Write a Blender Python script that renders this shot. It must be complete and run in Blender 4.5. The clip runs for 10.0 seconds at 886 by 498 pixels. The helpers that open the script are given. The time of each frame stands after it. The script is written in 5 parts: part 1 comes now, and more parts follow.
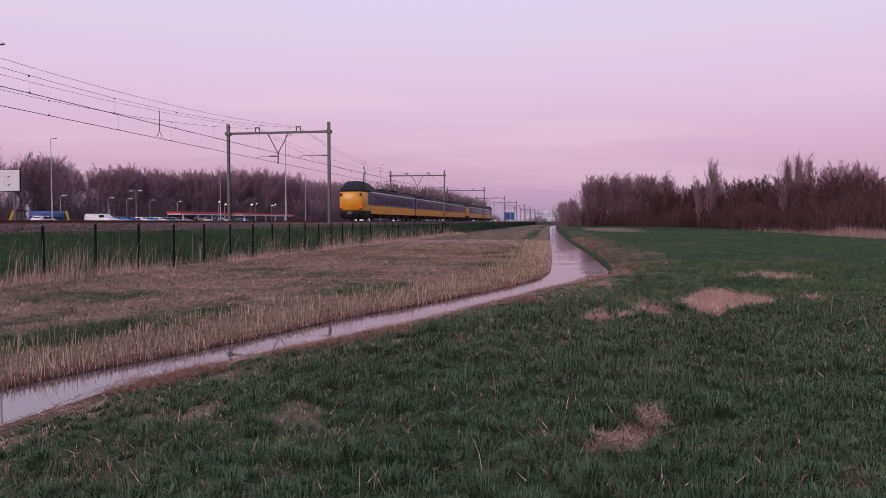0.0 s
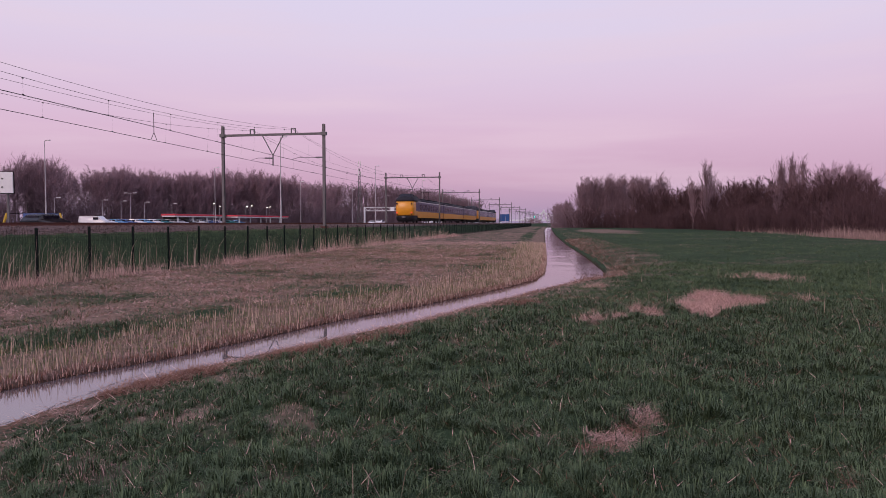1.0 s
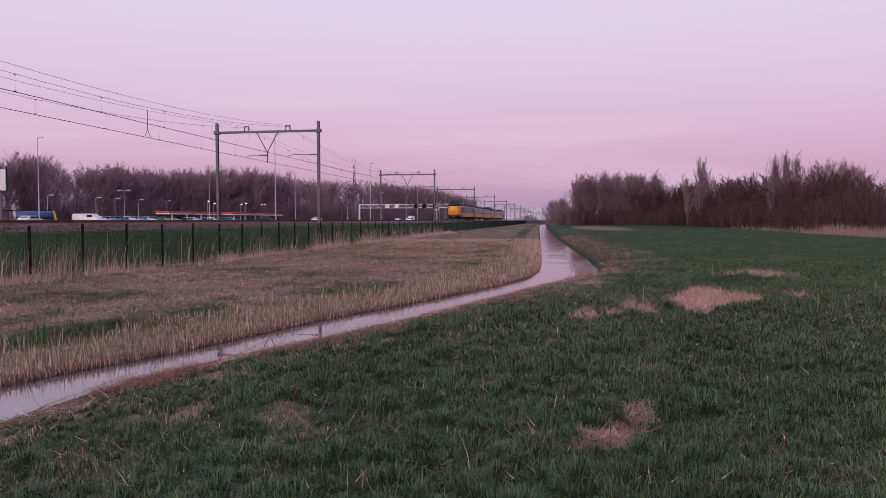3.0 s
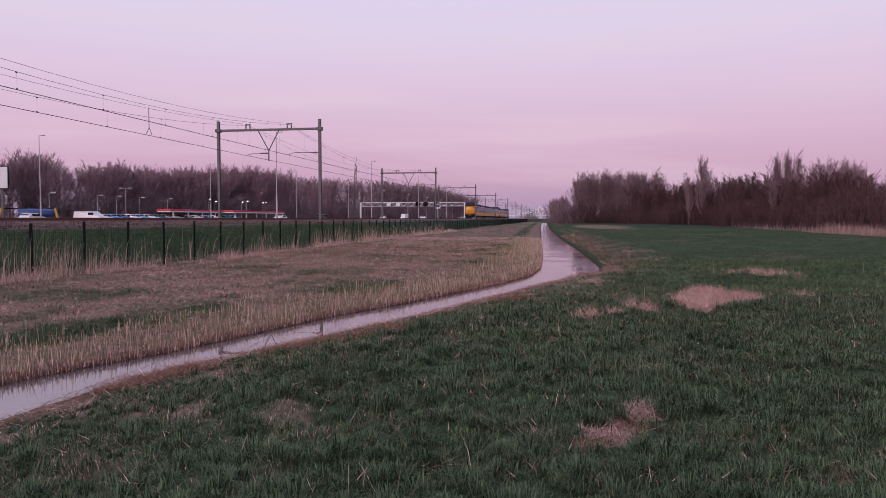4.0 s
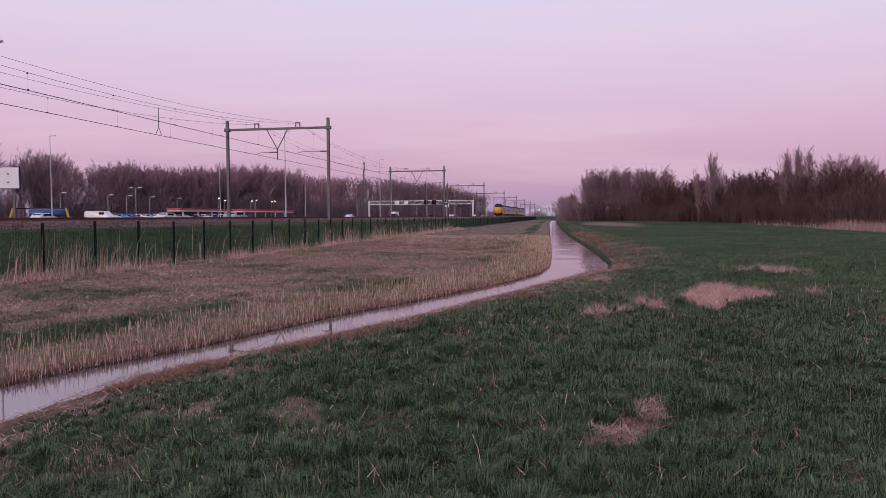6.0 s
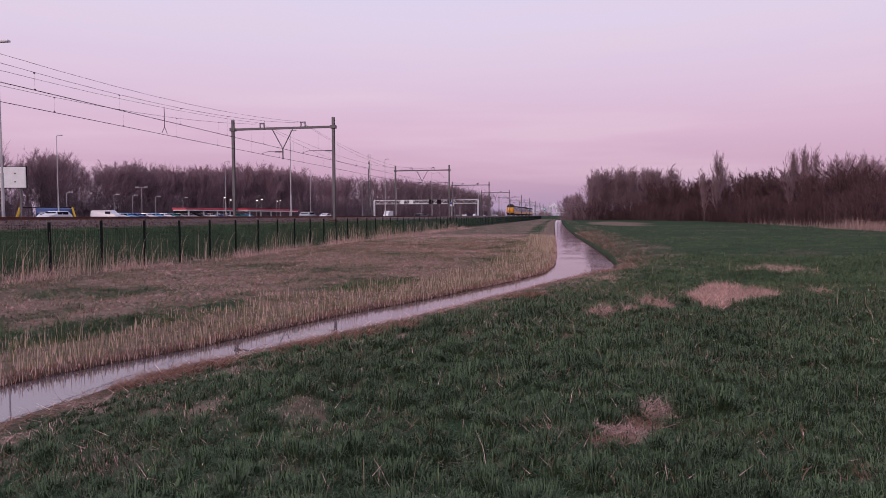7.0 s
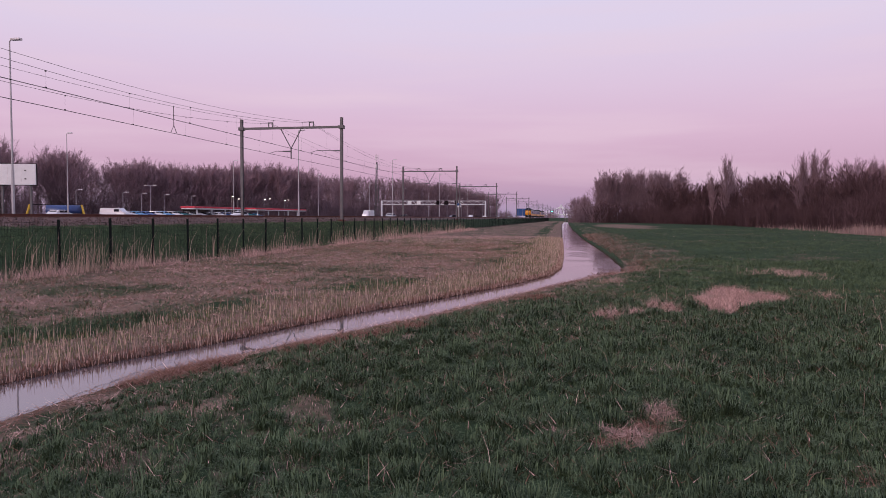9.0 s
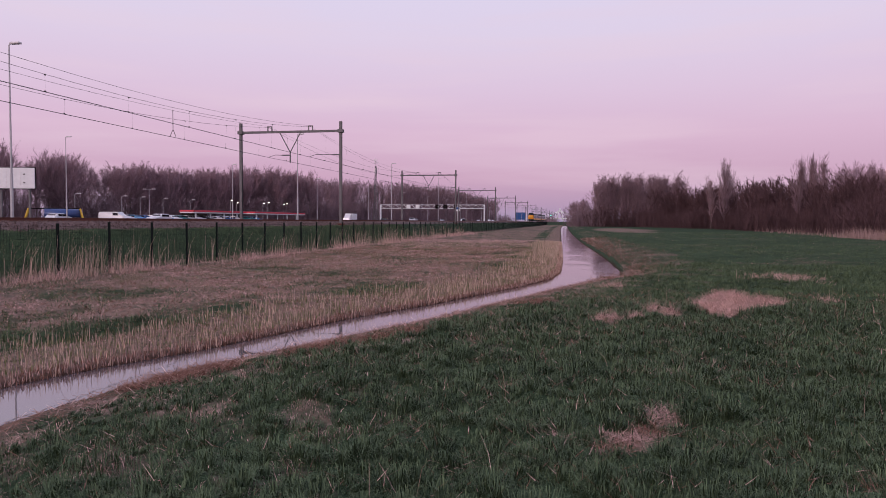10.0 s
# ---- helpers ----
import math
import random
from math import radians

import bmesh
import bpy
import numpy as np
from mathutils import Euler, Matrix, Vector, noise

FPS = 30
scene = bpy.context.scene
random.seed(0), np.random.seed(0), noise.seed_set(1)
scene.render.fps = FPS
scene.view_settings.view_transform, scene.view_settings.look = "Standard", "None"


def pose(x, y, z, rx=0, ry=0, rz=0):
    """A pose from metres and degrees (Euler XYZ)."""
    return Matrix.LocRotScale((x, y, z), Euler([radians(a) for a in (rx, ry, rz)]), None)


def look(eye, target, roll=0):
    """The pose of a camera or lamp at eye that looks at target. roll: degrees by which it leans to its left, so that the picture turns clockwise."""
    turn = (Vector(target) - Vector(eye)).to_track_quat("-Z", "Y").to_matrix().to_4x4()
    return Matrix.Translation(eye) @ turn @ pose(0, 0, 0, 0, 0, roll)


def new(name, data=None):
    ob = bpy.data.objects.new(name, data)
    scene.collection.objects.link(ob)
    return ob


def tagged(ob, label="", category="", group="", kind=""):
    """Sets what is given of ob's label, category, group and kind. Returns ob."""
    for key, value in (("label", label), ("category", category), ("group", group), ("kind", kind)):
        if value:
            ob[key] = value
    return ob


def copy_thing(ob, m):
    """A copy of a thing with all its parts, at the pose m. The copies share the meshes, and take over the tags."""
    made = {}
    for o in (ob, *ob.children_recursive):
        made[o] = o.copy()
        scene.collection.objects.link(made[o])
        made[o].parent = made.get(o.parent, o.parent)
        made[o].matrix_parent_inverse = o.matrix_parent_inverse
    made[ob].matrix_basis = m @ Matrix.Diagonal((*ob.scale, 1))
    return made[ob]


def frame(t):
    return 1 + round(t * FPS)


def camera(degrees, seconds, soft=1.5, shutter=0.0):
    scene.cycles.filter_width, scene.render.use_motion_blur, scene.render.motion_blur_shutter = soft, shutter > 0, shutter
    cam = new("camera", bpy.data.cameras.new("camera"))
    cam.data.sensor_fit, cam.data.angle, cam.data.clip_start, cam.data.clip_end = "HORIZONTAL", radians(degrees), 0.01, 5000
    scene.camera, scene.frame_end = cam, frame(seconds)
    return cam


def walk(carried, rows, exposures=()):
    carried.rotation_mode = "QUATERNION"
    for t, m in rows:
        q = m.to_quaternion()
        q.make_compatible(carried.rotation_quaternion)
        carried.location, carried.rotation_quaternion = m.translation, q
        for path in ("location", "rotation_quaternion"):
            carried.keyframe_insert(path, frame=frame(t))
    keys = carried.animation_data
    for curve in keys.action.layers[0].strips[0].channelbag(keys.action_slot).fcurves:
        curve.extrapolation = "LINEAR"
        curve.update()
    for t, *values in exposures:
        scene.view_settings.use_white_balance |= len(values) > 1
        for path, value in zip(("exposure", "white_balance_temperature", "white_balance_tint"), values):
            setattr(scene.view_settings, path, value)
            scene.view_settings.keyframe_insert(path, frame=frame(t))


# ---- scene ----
cam = camera(65.03, 10.0, soft=0.5)
# seconds, heading left of the track, tilt, lean (degrees), place of the eye
PATH = [
    (0.0, 9.998, -2.281, 0.000, -0.000, -0.000, 1.750),
    (0.5, 9.820, -2.207, -0.190, 0.017, -0.012, 1.752),
    (1.0, 9.614, -2.135, -0.072, 0.019, -0.016, 1.753),
    (1.5, 9.396, -2.161, -0.064, 0.018, -0.016, 1.750),
    (2.0, 9.255, -2.204, -0.137, 0.016, -0.014, 1.753),
    (2.5, 9.205, -2.280, -0.128, 0.022, -0.003, 1.749),
    (4.0, 9.299, -2.506, -0.035, 0.020, -0.008, 1.752),
    (4.5, 9.427, -2.549, 0.061, 0.022, -0.007, 1.750),
    (5.0, 9.700, -2.598, -0.041, 0.024, -0.008, 1.749),
    (5.5, 9.879, -2.649, -0.235, 0.018, -0.010, 1.750),
    (7.0, 10.426, -2.711, -0.276, 0.016, -0.008, 1.748),
    (7.5, 10.724, -2.776, -0.283, 0.019, -0.017, 1.753),
    (8.0, 10.908, -2.782, -0.119, 0.020, -0.012, 1.747),
    (8.5, 10.998, -2.784, 0.076, 0.020, -0.018, 1.753),
    (9.0, 10.989, -2.632, 0.288, 0.018, -0.023, 1.751),
    (9.5, 10.952, -2.372, 0.378, 0.010, -0.020, 1.749),
    (10.0, 10.899, -2.312, 0.314, 0.006, -0.022, 1.753),
]

walk(cam, [(t, pose(x, y, z, 0, 0, yaw) @ pose(0, 0, 0, 90 + tilt) @ pose(0, 0, 0, 0, 0, lean))
           for t, yaw, tilt, lean, x, y, z in PATH])

# ---- dusk sky and light ----
world = bpy.data.worlds.new("dusk_sky")
scene.world = world
world.use_nodes = True
wn, wl = world.node_tree.nodes, world.node_tree.links
wn.clear()
w_out = wn.new("ShaderNodeOutputWorld")
w_bg = wn.new("ShaderNodeBackground")
w_tc = wn.new("ShaderNodeTexCoord")
w_sep = wn.new("ShaderNodeSeparateXYZ")
w_ramp = wn.new("ShaderNodeValToRGB")
SKY = [(0.0, (0.36, 0.29, 0.45)), (0.022, (0.47, 0.32, 0.47)), (0.06, (0.61, 0.385, 0.53)), (0.12, (0.70, 0.48, 0.64)),
       (0.18, (0.725, 0.56, 0.73)), (0.25, (0.735, 0.635, 0.81)), (0.34, (0.72, 0.67, 0.87)), (0.6, (0.55, 0.57, 0.83)), (1.0, (0.42, 0.48, 0.78))]
while len(w_ramp.color_ramp.elements) < len(SKY):
    w_ramp.color_ramp.elements.new(0.5)
for el, (p, c) in zip(w_ramp.color_ramp.elements, SKY):
    el.position, el.color = p, (*c, 1)
w_map = wn.new("ShaderNodeMapping")
w_map.inputs["Scale"].default_value = (1.0, 1.4, 11)
w_map.inputs["Rotation"].default_value = (0.0, radians(-9), 0)
w_noise = wn.new("ShaderNodeTexNoise")
w_noise.inputs["Scale"].default_value = 2.2
w_noise.inputs["Detail"].default_value = 6
w_cr = wn.new("ShaderNodeMapRange")
w_cr.inputs["From Min"].default_value, w_cr.inputs["From Max"].default_value = 0.46, 0.75
w_cr.inputs["To Min"].default_value, w_cr.inputs["To Max"].default_value = 0.0, 0.5
w_mix = wn.new("ShaderNodeMix")
w_mix.data_type = "RGBA"
w_mix.inputs["B"].default_value = (0.80, 0.62, 0.73, 1)
w_bg.inputs["Strength"].default_value = 1.0
wl.new(w_tc.outputs["Generated"], w_sep.inputs[0])
wl.new(w_sep.outputs["Z"], w_ramp.inputs[0])
wl.new(w_tc.outputs["Generated"], w_map.inputs["Vector"])
wl.new(w_map.outputs[0], w_noise.inputs["Vector"])
wl.new(w_noise.outputs["Fac"], w_cr.inputs["Value"])
wl.new(w_cr.outputs[0], w_mix.inputs["Factor"])
wl.new(w_ramp.outputs["Color"], w_mix.inputs["A"])
wl.new(w_mix.outputs["Result"], w_bg.inputs["Color"])
wl.new(w_bg.outputs[0], w_out.inputs[0])

# the afterglow behind the camera
sun = new("sun", bpy.data.lights.new("sun", "SUN"))
sun.data.energy, sun.data.angle, sun.data.color = 1.45, radians(22), (1.0, 0.74, 0.70)
sun.matrix_world = look((-60, -120, 72), (0, 0, 0))


# ---- materials ----
def mat(name, color, rough=0.8, metal=0.0, vary=0.25, scale=3.0, fine=40.0, bump=0.0, island=0.0, hue=None, spec=0.5, obj=0.0):
    """Principled surface with two scales of variation; island: per piece of geometry, obj: per object; hue: second colour."""
    m = bpy.data.materials.new(name)
    m.use_nodes = True
    n, l = m.node_tree.nodes, m.node_tree.links
    b = n["Principled BSDF"]
    b.inputs["Roughness"].default_value, b.inputs["Metallic"].default_value = rough, metal
    b.inputs["Specular IOR Level"].default_value = spec
    tc = n.new("ShaderNodeTexCoord")
    big, small = n.new("ShaderNodeTexNoise"), n.new("ShaderNodeTexNoise")
    big.inputs["Scale"].default_value, small.inputs["Scale"].default_value = scale, fine
    big.inputs["Detail"].default_value = 4
    add = n.new("ShaderNodeMath")
    add.operation = "ADD"
    for tex in (big, small):
        l.new(tc.outputs["Object"], tex.inputs["Vector"])
    l.new(big.outputs["Fac"], add.inputs[0])
    l.new(small.outputs["Fac"], add.inputs[1])
    last = add.outputs[0]
    if island or obj:
        src = n.new("ShaderNodeNewGeometry").outputs["Random Per Island"] if island else n.new("ShaderNodeObjectInfo").outputs["Random"]
        mul = n.new("ShaderNodeMath")
        mul.operation = "MULTIPLY_ADD"
        l.new(src, mul.inputs[0])
        mul.inputs[1].default_value = island or obj
        l.new(last, mul.inputs[2])
        last = mul.outputs[0]
    rng = n.new("ShaderNodeMapRange")
    top = 1.35 + (island or obj)
    rng.inputs["From Min"].default_value, rng.inputs["From Max"].default_value = 0.65, top
    l.new(last, rng.inputs["Value"])
    mix = n.new("ShaderNodeMix")
    mix.data_type = "RGBA"
    second = hue or tuple(c * (1 + vary) for c in color)
    mix.inputs["A"].default_value = (*[c * (1 - vary) for c in color], 1)
    mix.inputs["B"].default_value = (*second, 1)
    l.new(rng.outputs[0], mix.inputs["Factor"])
    l.new(mix.outputs["Result"], b.inputs["Base Color"])
    if bump:
        bp = n.new("ShaderNodeBump")
        bp.inputs["Strength"].default_value, bp.inputs["Distance"].default_value = bump, 0.03
        l.new(small.outputs["Fac"], bp.inputs["Height"])
        l.new(bp.outputs[0], b.inputs["Normal"])
    return m


def glow(name, color, strength):
    m = mat(name, color)
    b = m.node_tree.nodes["Principled BSDF"]
    b.inputs["Emission Color"].default_value, b.inputs["Emission Strength"].default_value = (*color, 1), strength
    return m


GRASS = mat("grass_blades", (0.010, 0.025, 0.015), 0.6, island=0.9, hue=(0.168, 0.232, 0.122), scale=0.7, fine=9, spec=0.06)
STRAW = mat("dry_grass", (0.16, 0.090, 0.077), 0.8, island=0.9, hue=(0.95, 0.63, 0.55), scale=1.2, fine=12, spec=0.06)
REED = mat("dry_reed", (0.20, 0.13, 0.095), 0.75, island=0.9, hue=(0.80, 0.60, 0.48), scale=1.2, fine=12, spec=0.06)
OLIVE = mat("olive_bank_grass", (0.040, 0.046, 0.018), 0.7, island=0.9, hue=(0.27, 0.285, 0.13), scale=0.9, fine=9, spec=0.06)
BELT = mat("grey_pink_reed", (0.17, 0.105, 0.095), 0.8, island=0.9, hue=(0.50, 0.345, 0.31), scale=1.2, fine=12, spec=0.06)
DEAD = mat("rotting_reed", (0.13, 0.055, 0.04), 0.8, island=0.9, hue=(0.36, 0.20, 0.15), scale=2, fine=20, spec=0.06)
STEEL = mat("weathered_steel", (0.13, 0.122, 0.126), 0.6, 0.2, scale=1.5, fine=30)
ZINC = mat("pale_galvanised_pole", (0.46, 0.44, 0.45), 0.5, 0.2, scale=1.5, fine=30)
WIRE = mat("contact_wire", (0.05, 0.045, 0.045), 0.6, 0.5)
RAIL = mat("rusty_rail", (0.13, 0.055, 0.042), 0.8, 0.1, scale=4, fine=50, spec=0.15)
BALLAST = mat("ballast_stone", (0.055, 0.036, 0.032), 0.9, vary=0.5, scale=6, fine=22, bump=1.0, island=0.9, hue=(0.26, 0.19, 0.18), spec=0.06)
SLEEPER = mat("concrete_sleeper", (0.3, 0.28, 0.26), 0.9)
FENCE = mat("dark_green_coated_steel", (0.006, 0.010, 0.009), 0.7, spec=0.1)
BARK = mat("bare_bark", (0.09, 0.065, 0.06), 0.9, island=0.5, hue=(0.24, 0.19, 0.18), scale=0.5, fine=6, spec=0.06)
# bare_twigs colour is lifted paler, with distance haze put into it
TWIG = mat("bare_twigs", (0.205, 0.130, 0.150), 0.9, island=0.7, hue=(0.46, 0.315, 0.35), scale=0.5, fine=6, spec=0.06)
PALE_TWIG = mat("pale_poplar_twigs", (0.185, 0.120, 0.133), 0.9, island=0.7, hue=(0.39, 0.265, 0.29), scale=0.5, fine=6, spec=0.06)
RED_TWIG = mat("reddish_willow_twigs", (0.070, 0.040, 0.043), 0.9, island=0.8, hue=(0.165, 0.097, 0.103), scale=0.4, fine=6, spec=0.06)
YELLOW = mat("yellow_train_paint", (0.70, 0.30, 0.018), 0.35, vary=0.08, scale=1.2, fine=14)
BLUE = mat("dark_blue_train_band", (0.055, 0.040, 0.098), 0.3, vary=0.2, scale=1.2, fine=14)
ROOF = mat("grimy_train_roof", (0.024, 0.023, 0.029), 0.75, scale=1.0, fine=16, spec=0.2)
PALE = mat("pale_gutter_line", (0.72, 0.68, 0.68), 0.5)
UNDER = mat("dusty_underframe", (0.014, 0.011, 0.011), 0.8, scale=3, fine=30, spec=0.15)
GLASS = mat("dark_window_glass", (0.015, 0.013, 0.02), 0.08, vary=0.1)
# purple base colour stands in for sky reflected in the windows
TRAIN_GLASS = mat("sky_toned_train_window", (0.030, 0.022, 0.048), 0.22, vary=0.15)
TYRE = mat("black_rubber", (0.02, 0.02, 0.02), 0.8)
WHITE = mat("white_paint", (0.75, 0.75, 0.75), 0.5, vary=0.08)
RED = mat("red_paint", (0.58, 0.03, 0.06), 0.5, vary=0.15)
ASPHALT = mat("asphalt", (0.05, 0.05, 0.05), 0.9, scale=0.4, fine=30, bump=0.3)
TAIL = glow("red_tail_lamp", (0.9, 0.06, 0.04), 0.6)
LAMP = glow("lit_lamp_head", (1.0, 0.88, 0.78), 2.2)


# ---- building helpers ----
def mesh_of(name, verts, faces, material, smooth=False):
    me = bpy.data.meshes.new(name)
    me.from_pydata([tuple(v) for v in verts], [], [tuple(f) for f in faces])
    me.materials.append(material)
    if smooth:
        me.polygons.foreach_set("use_smooth", [True] * len(me.polygons))
    me.update()
    return me


def part(name, bm, material, parent=None, label="", smooth=False):
    me = bpy.data.meshes.new(name)
    bmesh.ops.recalc_face_normals(bm, faces=bm.faces)
    bm.to_mesh(me)
    bm.free()
    me.materials.append(material)
    if smooth:
        me.polygons.foreach_set("use_smooth", [True] * len(me.polygons))
    ob = new(name, me)
    ob.parent = parent
    if label:
        tagged(ob, label)
    return ob


def share(name, me, parent, m=None):
    ob = new(name, me)
    ob.parent = parent
    if m is not None:
        ob.matrix_basis = m
    return ob


def empty(name, m, label, category, group="", kind=""):
    ob = new(name)
    ob.matrix_basis = m
    return tagged(ob, label, category, group, kind)


def box(bm, x0, x1, y0, y1, z0, z1, bevel=0.0):
    r = bmesh.ops.create_cube(bm, size=1.0, matrix=Matrix.Translation(((x0 + x1) / 2, (y0 + y1) / 2, (z0 + z1) / 2)) @ Matrix.Diagonal((x1 - x0, y1 - y0, z1 - z0, 1)))
    if bevel:
        ed = list({e for v in r["verts"] for e in v.link_edges})
        bmesh.ops.bevel(bm, geom=ed, offset=bevel, segments=2, affect="EDGES", profile=0.6)
    return bm


def boxed(*a, **k):
    return box(bmesh.new(), *a, **k)


def tube(bm, a, b, r0, r1=None, n=6):
    """A tapered bar from a to b."""
    a, b = Vector(a), Vector(b)
    d = b - a
    m = Matrix.Translation((a + b) / 2) @ d.to_track_quat("Z", "Y").to_matrix().to_4x4()
    bmesh.ops.create_cone(bm, cap_ends=True, segments=n, radius1=r0, radius2=r0 if r1 is None else r1, depth=d.length, matrix=m)
    return bm


def bar(*a, **k):
    return tube(bmesh.new(), *a, **k)


def loft(bm, rings, cap=True):
    """Skin over equal closed rings."""
    rows = [[bm.verts.new(p) for p in r] for r in rings]
    for a, b in zip(rows, rows[1:]):
        for i in range(len(a)):
            j = (i + 1) % len(a)
            bm.faces.new((a[i], a[j], b[j], b[i]))
    if cap:
        bm.faces.new(rows[0][::-1])
        bm.faces.new(rows[-1])
    return bm


# ---- ground ----
WATER = -0.35
TRACK_NEAR, TRACK_FAR, RAIL_TOP = -22.73, -26.5, 1.80
FENCE_X = -16.3
# the two shores of the ditch, from behind the camera to far off
SHORE_NEAR = [(-6.10, -6.0), (-5.85, 3.0), (-5.70, 6.1), (-5.55, 7.8), (-5.00, 9.6), (-4.02, 12.0), (-3.07, 14.4), (-2.10, 17.3), (-0.69, 21.5), (0.25, 24.3), (1.60, 26.8), (1.81, 30.2), (1.72, 36.1), (1.43, 45.4), (0.50, 68.9), (-0.84, 117.6), (-2.52, 201.6), (-5.04, 352.8)]
SHORE_FAR = [(-7.90, -6.0), (-7.40, 4.0), (-6.93, 7.6), (-6.55, 8.7), (-5.96, 10.0), (-5.42, 11.8), (-4.70, 14.3), (-3.53, 17.1), (-1.76, 22.3), (-0.92, 25.6), (-0.67, 29.4), (-0.76, 37.8), (-1.47, 68.9), (-2.60, 117.6), (-4.62, 201.6), (-6.89, 352.8)]


def ditch_distance(x, y):
    """Distance to the nearest shore (negative in the water) and whether the far shore is the nearer one."""
    poly = np.array(SHORE_NEAR + SHORE_FAR[::-1])
    best = [np.full(x.shape, 1e9), np.full(x.shape, 1e9)]
    inside = np.zeros(x.shape, bool)
    n, k = len(poly), len(SHORE_NEAR)
    for i in range(n):
        (ax, ay), (bx, by) = poly[i], poly[(i + 1) % n]
        cross = (ay > y) != (by > y)
        inside ^= cross & (x < ax + (y - ay) / (by - ay if by != ay else 1e-9) * (bx - ax))
        u = np.clip(((x - ax) * (bx - ax) + (y - ay) * (by - ay)) / ((bx - ax) ** 2 + (by - ay) ** 2), 0, 1)
        d = np.hypot(x - ax - u * (bx - ax), y - ay - u * (by - ay))
        s = 0 if i < k else 1
        best[s] = np.minimum(best[s], d)
    d = np.minimum(*best)
    return np.where(inside, -d, d), best[1] < best[0]


def wave(x, y, size, seed):
    """Cheap smooth noise in -1..1."""
    r = np.random.RandomState(seed)
    out = 0
    for _ in range(9):
        a, f, p = r.uniform(0, 6.28), r.uniform(0.6, 1.6) / size, r.uniform(0, 6.28)
        out = out + np.sin((x * math.cos(a) + y * math.sin(a)) * f * 6.28 + p)
    return out / 6.7


def smooth(a, b, v):
    u = np.clip((v - a) / (b - a), 0, 1)
    return u * u * (3 - 2 * u)


def height(x, y):
    x, y = np.asarray(x, float), np.asarray(y, float)
    d, far_side = ditch_distance(x, y)
    lumps = 0.06 * wave(x, y, 2.3, 1) + 0.07 * wave(x, y, 0.8, 2) + 0.08 * wave(x, y, 14, 3)
    calm = 1 / (1 + np.hypot(x, y) / 120)
    land = np.where(far_side, np.minimum(-0.16, WATER + 0.07 + 0.05 * d), np.minimum(-0.02, WATER + 0.05 + 0.11 * d)) + lumps * calm * smooth(0.2, 2.5, d)
    bank = np.where(far_side, 0.15, 0.25)
    z = WATER + 0.015 + (land - WATER - 0.015) * smooth(-0.02, 1, d / bank)
    z = np.where(d < 0, WATER - 0.35 * smooth(0, 0.8, -d) - 0.01, z)
    # embankment and the higher ground beyond the railway
    slope = np.interp(x, [-31.5, -29.8, -28.6, -20.6, -19.7, -19.2, -16.9, -16.0], [1.1, 1.15, 1.42, 1.42, 1.30, 1.22, -0.1, -0.2])
    rail_side = x < -16.0
    z = np.where(rail_side, slope + 0.03 * wave(x, y, 1.7, 5) * (x > -20) + 0.25 * lumps, z)
    return z


def graded(edges):
    """Grid lines from (end, step) pairs."""
    out = [edges[0][0]]
    for end, step in edges[1:]:
        k = max(1, round((end - out[-1]) / step))
        out += list(np.linspace(out[-1], end, k + 1)[1:])
    return np.array(out)


def straw_cover(x, y):
    """How far dry straw covers the grass, 0 to 1."""
    d, far_side = ditch_distance(x, y)
    strip = far_side & (x > FENCE_X - 0.6) & (x < 4)
    c = np.where(strip, 0.68 + 0.42 * wave(x, y, 5, 11) + 0.3 * wave(x, y, 1.2, 12), 0)
    c = np.where(strip & (d < 1.8), np.maximum(c, 0.75), c)
    # greener band half way up the strip
    c = np.where(strip, c - 0.5 * smooth(1.2, 2.2, d) * (1 - smooth(2.6, 3.8, d)) * (wave(x, y, 9, 14) > -0.2), c)
    near = ~far_side
    c = np.where(near & (d < 4.5) & (y < 30), (0.50 - 0.09 * d + 0.42 * wave(x, y, 1.1, 13)).clip(0, 1), c)
    c = np.where(near & (y > 26) & (d > 1.0) & (d < 3.8), 0.26 + 0.4 * wave(x, y, 5, 15) + 0.25 * wave(x, y, 1.4, 19), c)
    # a paler strip of field far along the ditch
    pale = ((x - 9.5) / 6.5) ** 2 + ((y - 160) / 45) ** 2 + 0.5 * wave(x, y, 12, 16)
    c = np.where(near, np.maximum(c, 0.75 * (1 - smooth(0.4, 1.3, pale))), c)
    c = np.where(near & (d >= 1.6), np.maximum(c, 0.25 * wave(x, y, 3, 17) + 0.18 * wave(x, y, 0.8, 18) + 0.3 * wave(x, y, 13, 22) * smooth(15, 40, y)), c)
    for cx, cy, rx, ry, amount in DRY_PATCHES:
        q = ((x - cx) / rx) ** 2 + ((y - cy) / ry) ** 2
        c = np.maximum(c, amount * (1 - smooth(0.5, 1.4, q + 0.5 * wave(x, y, 0.7, 20))))
    return np.clip(c, 0, 1)


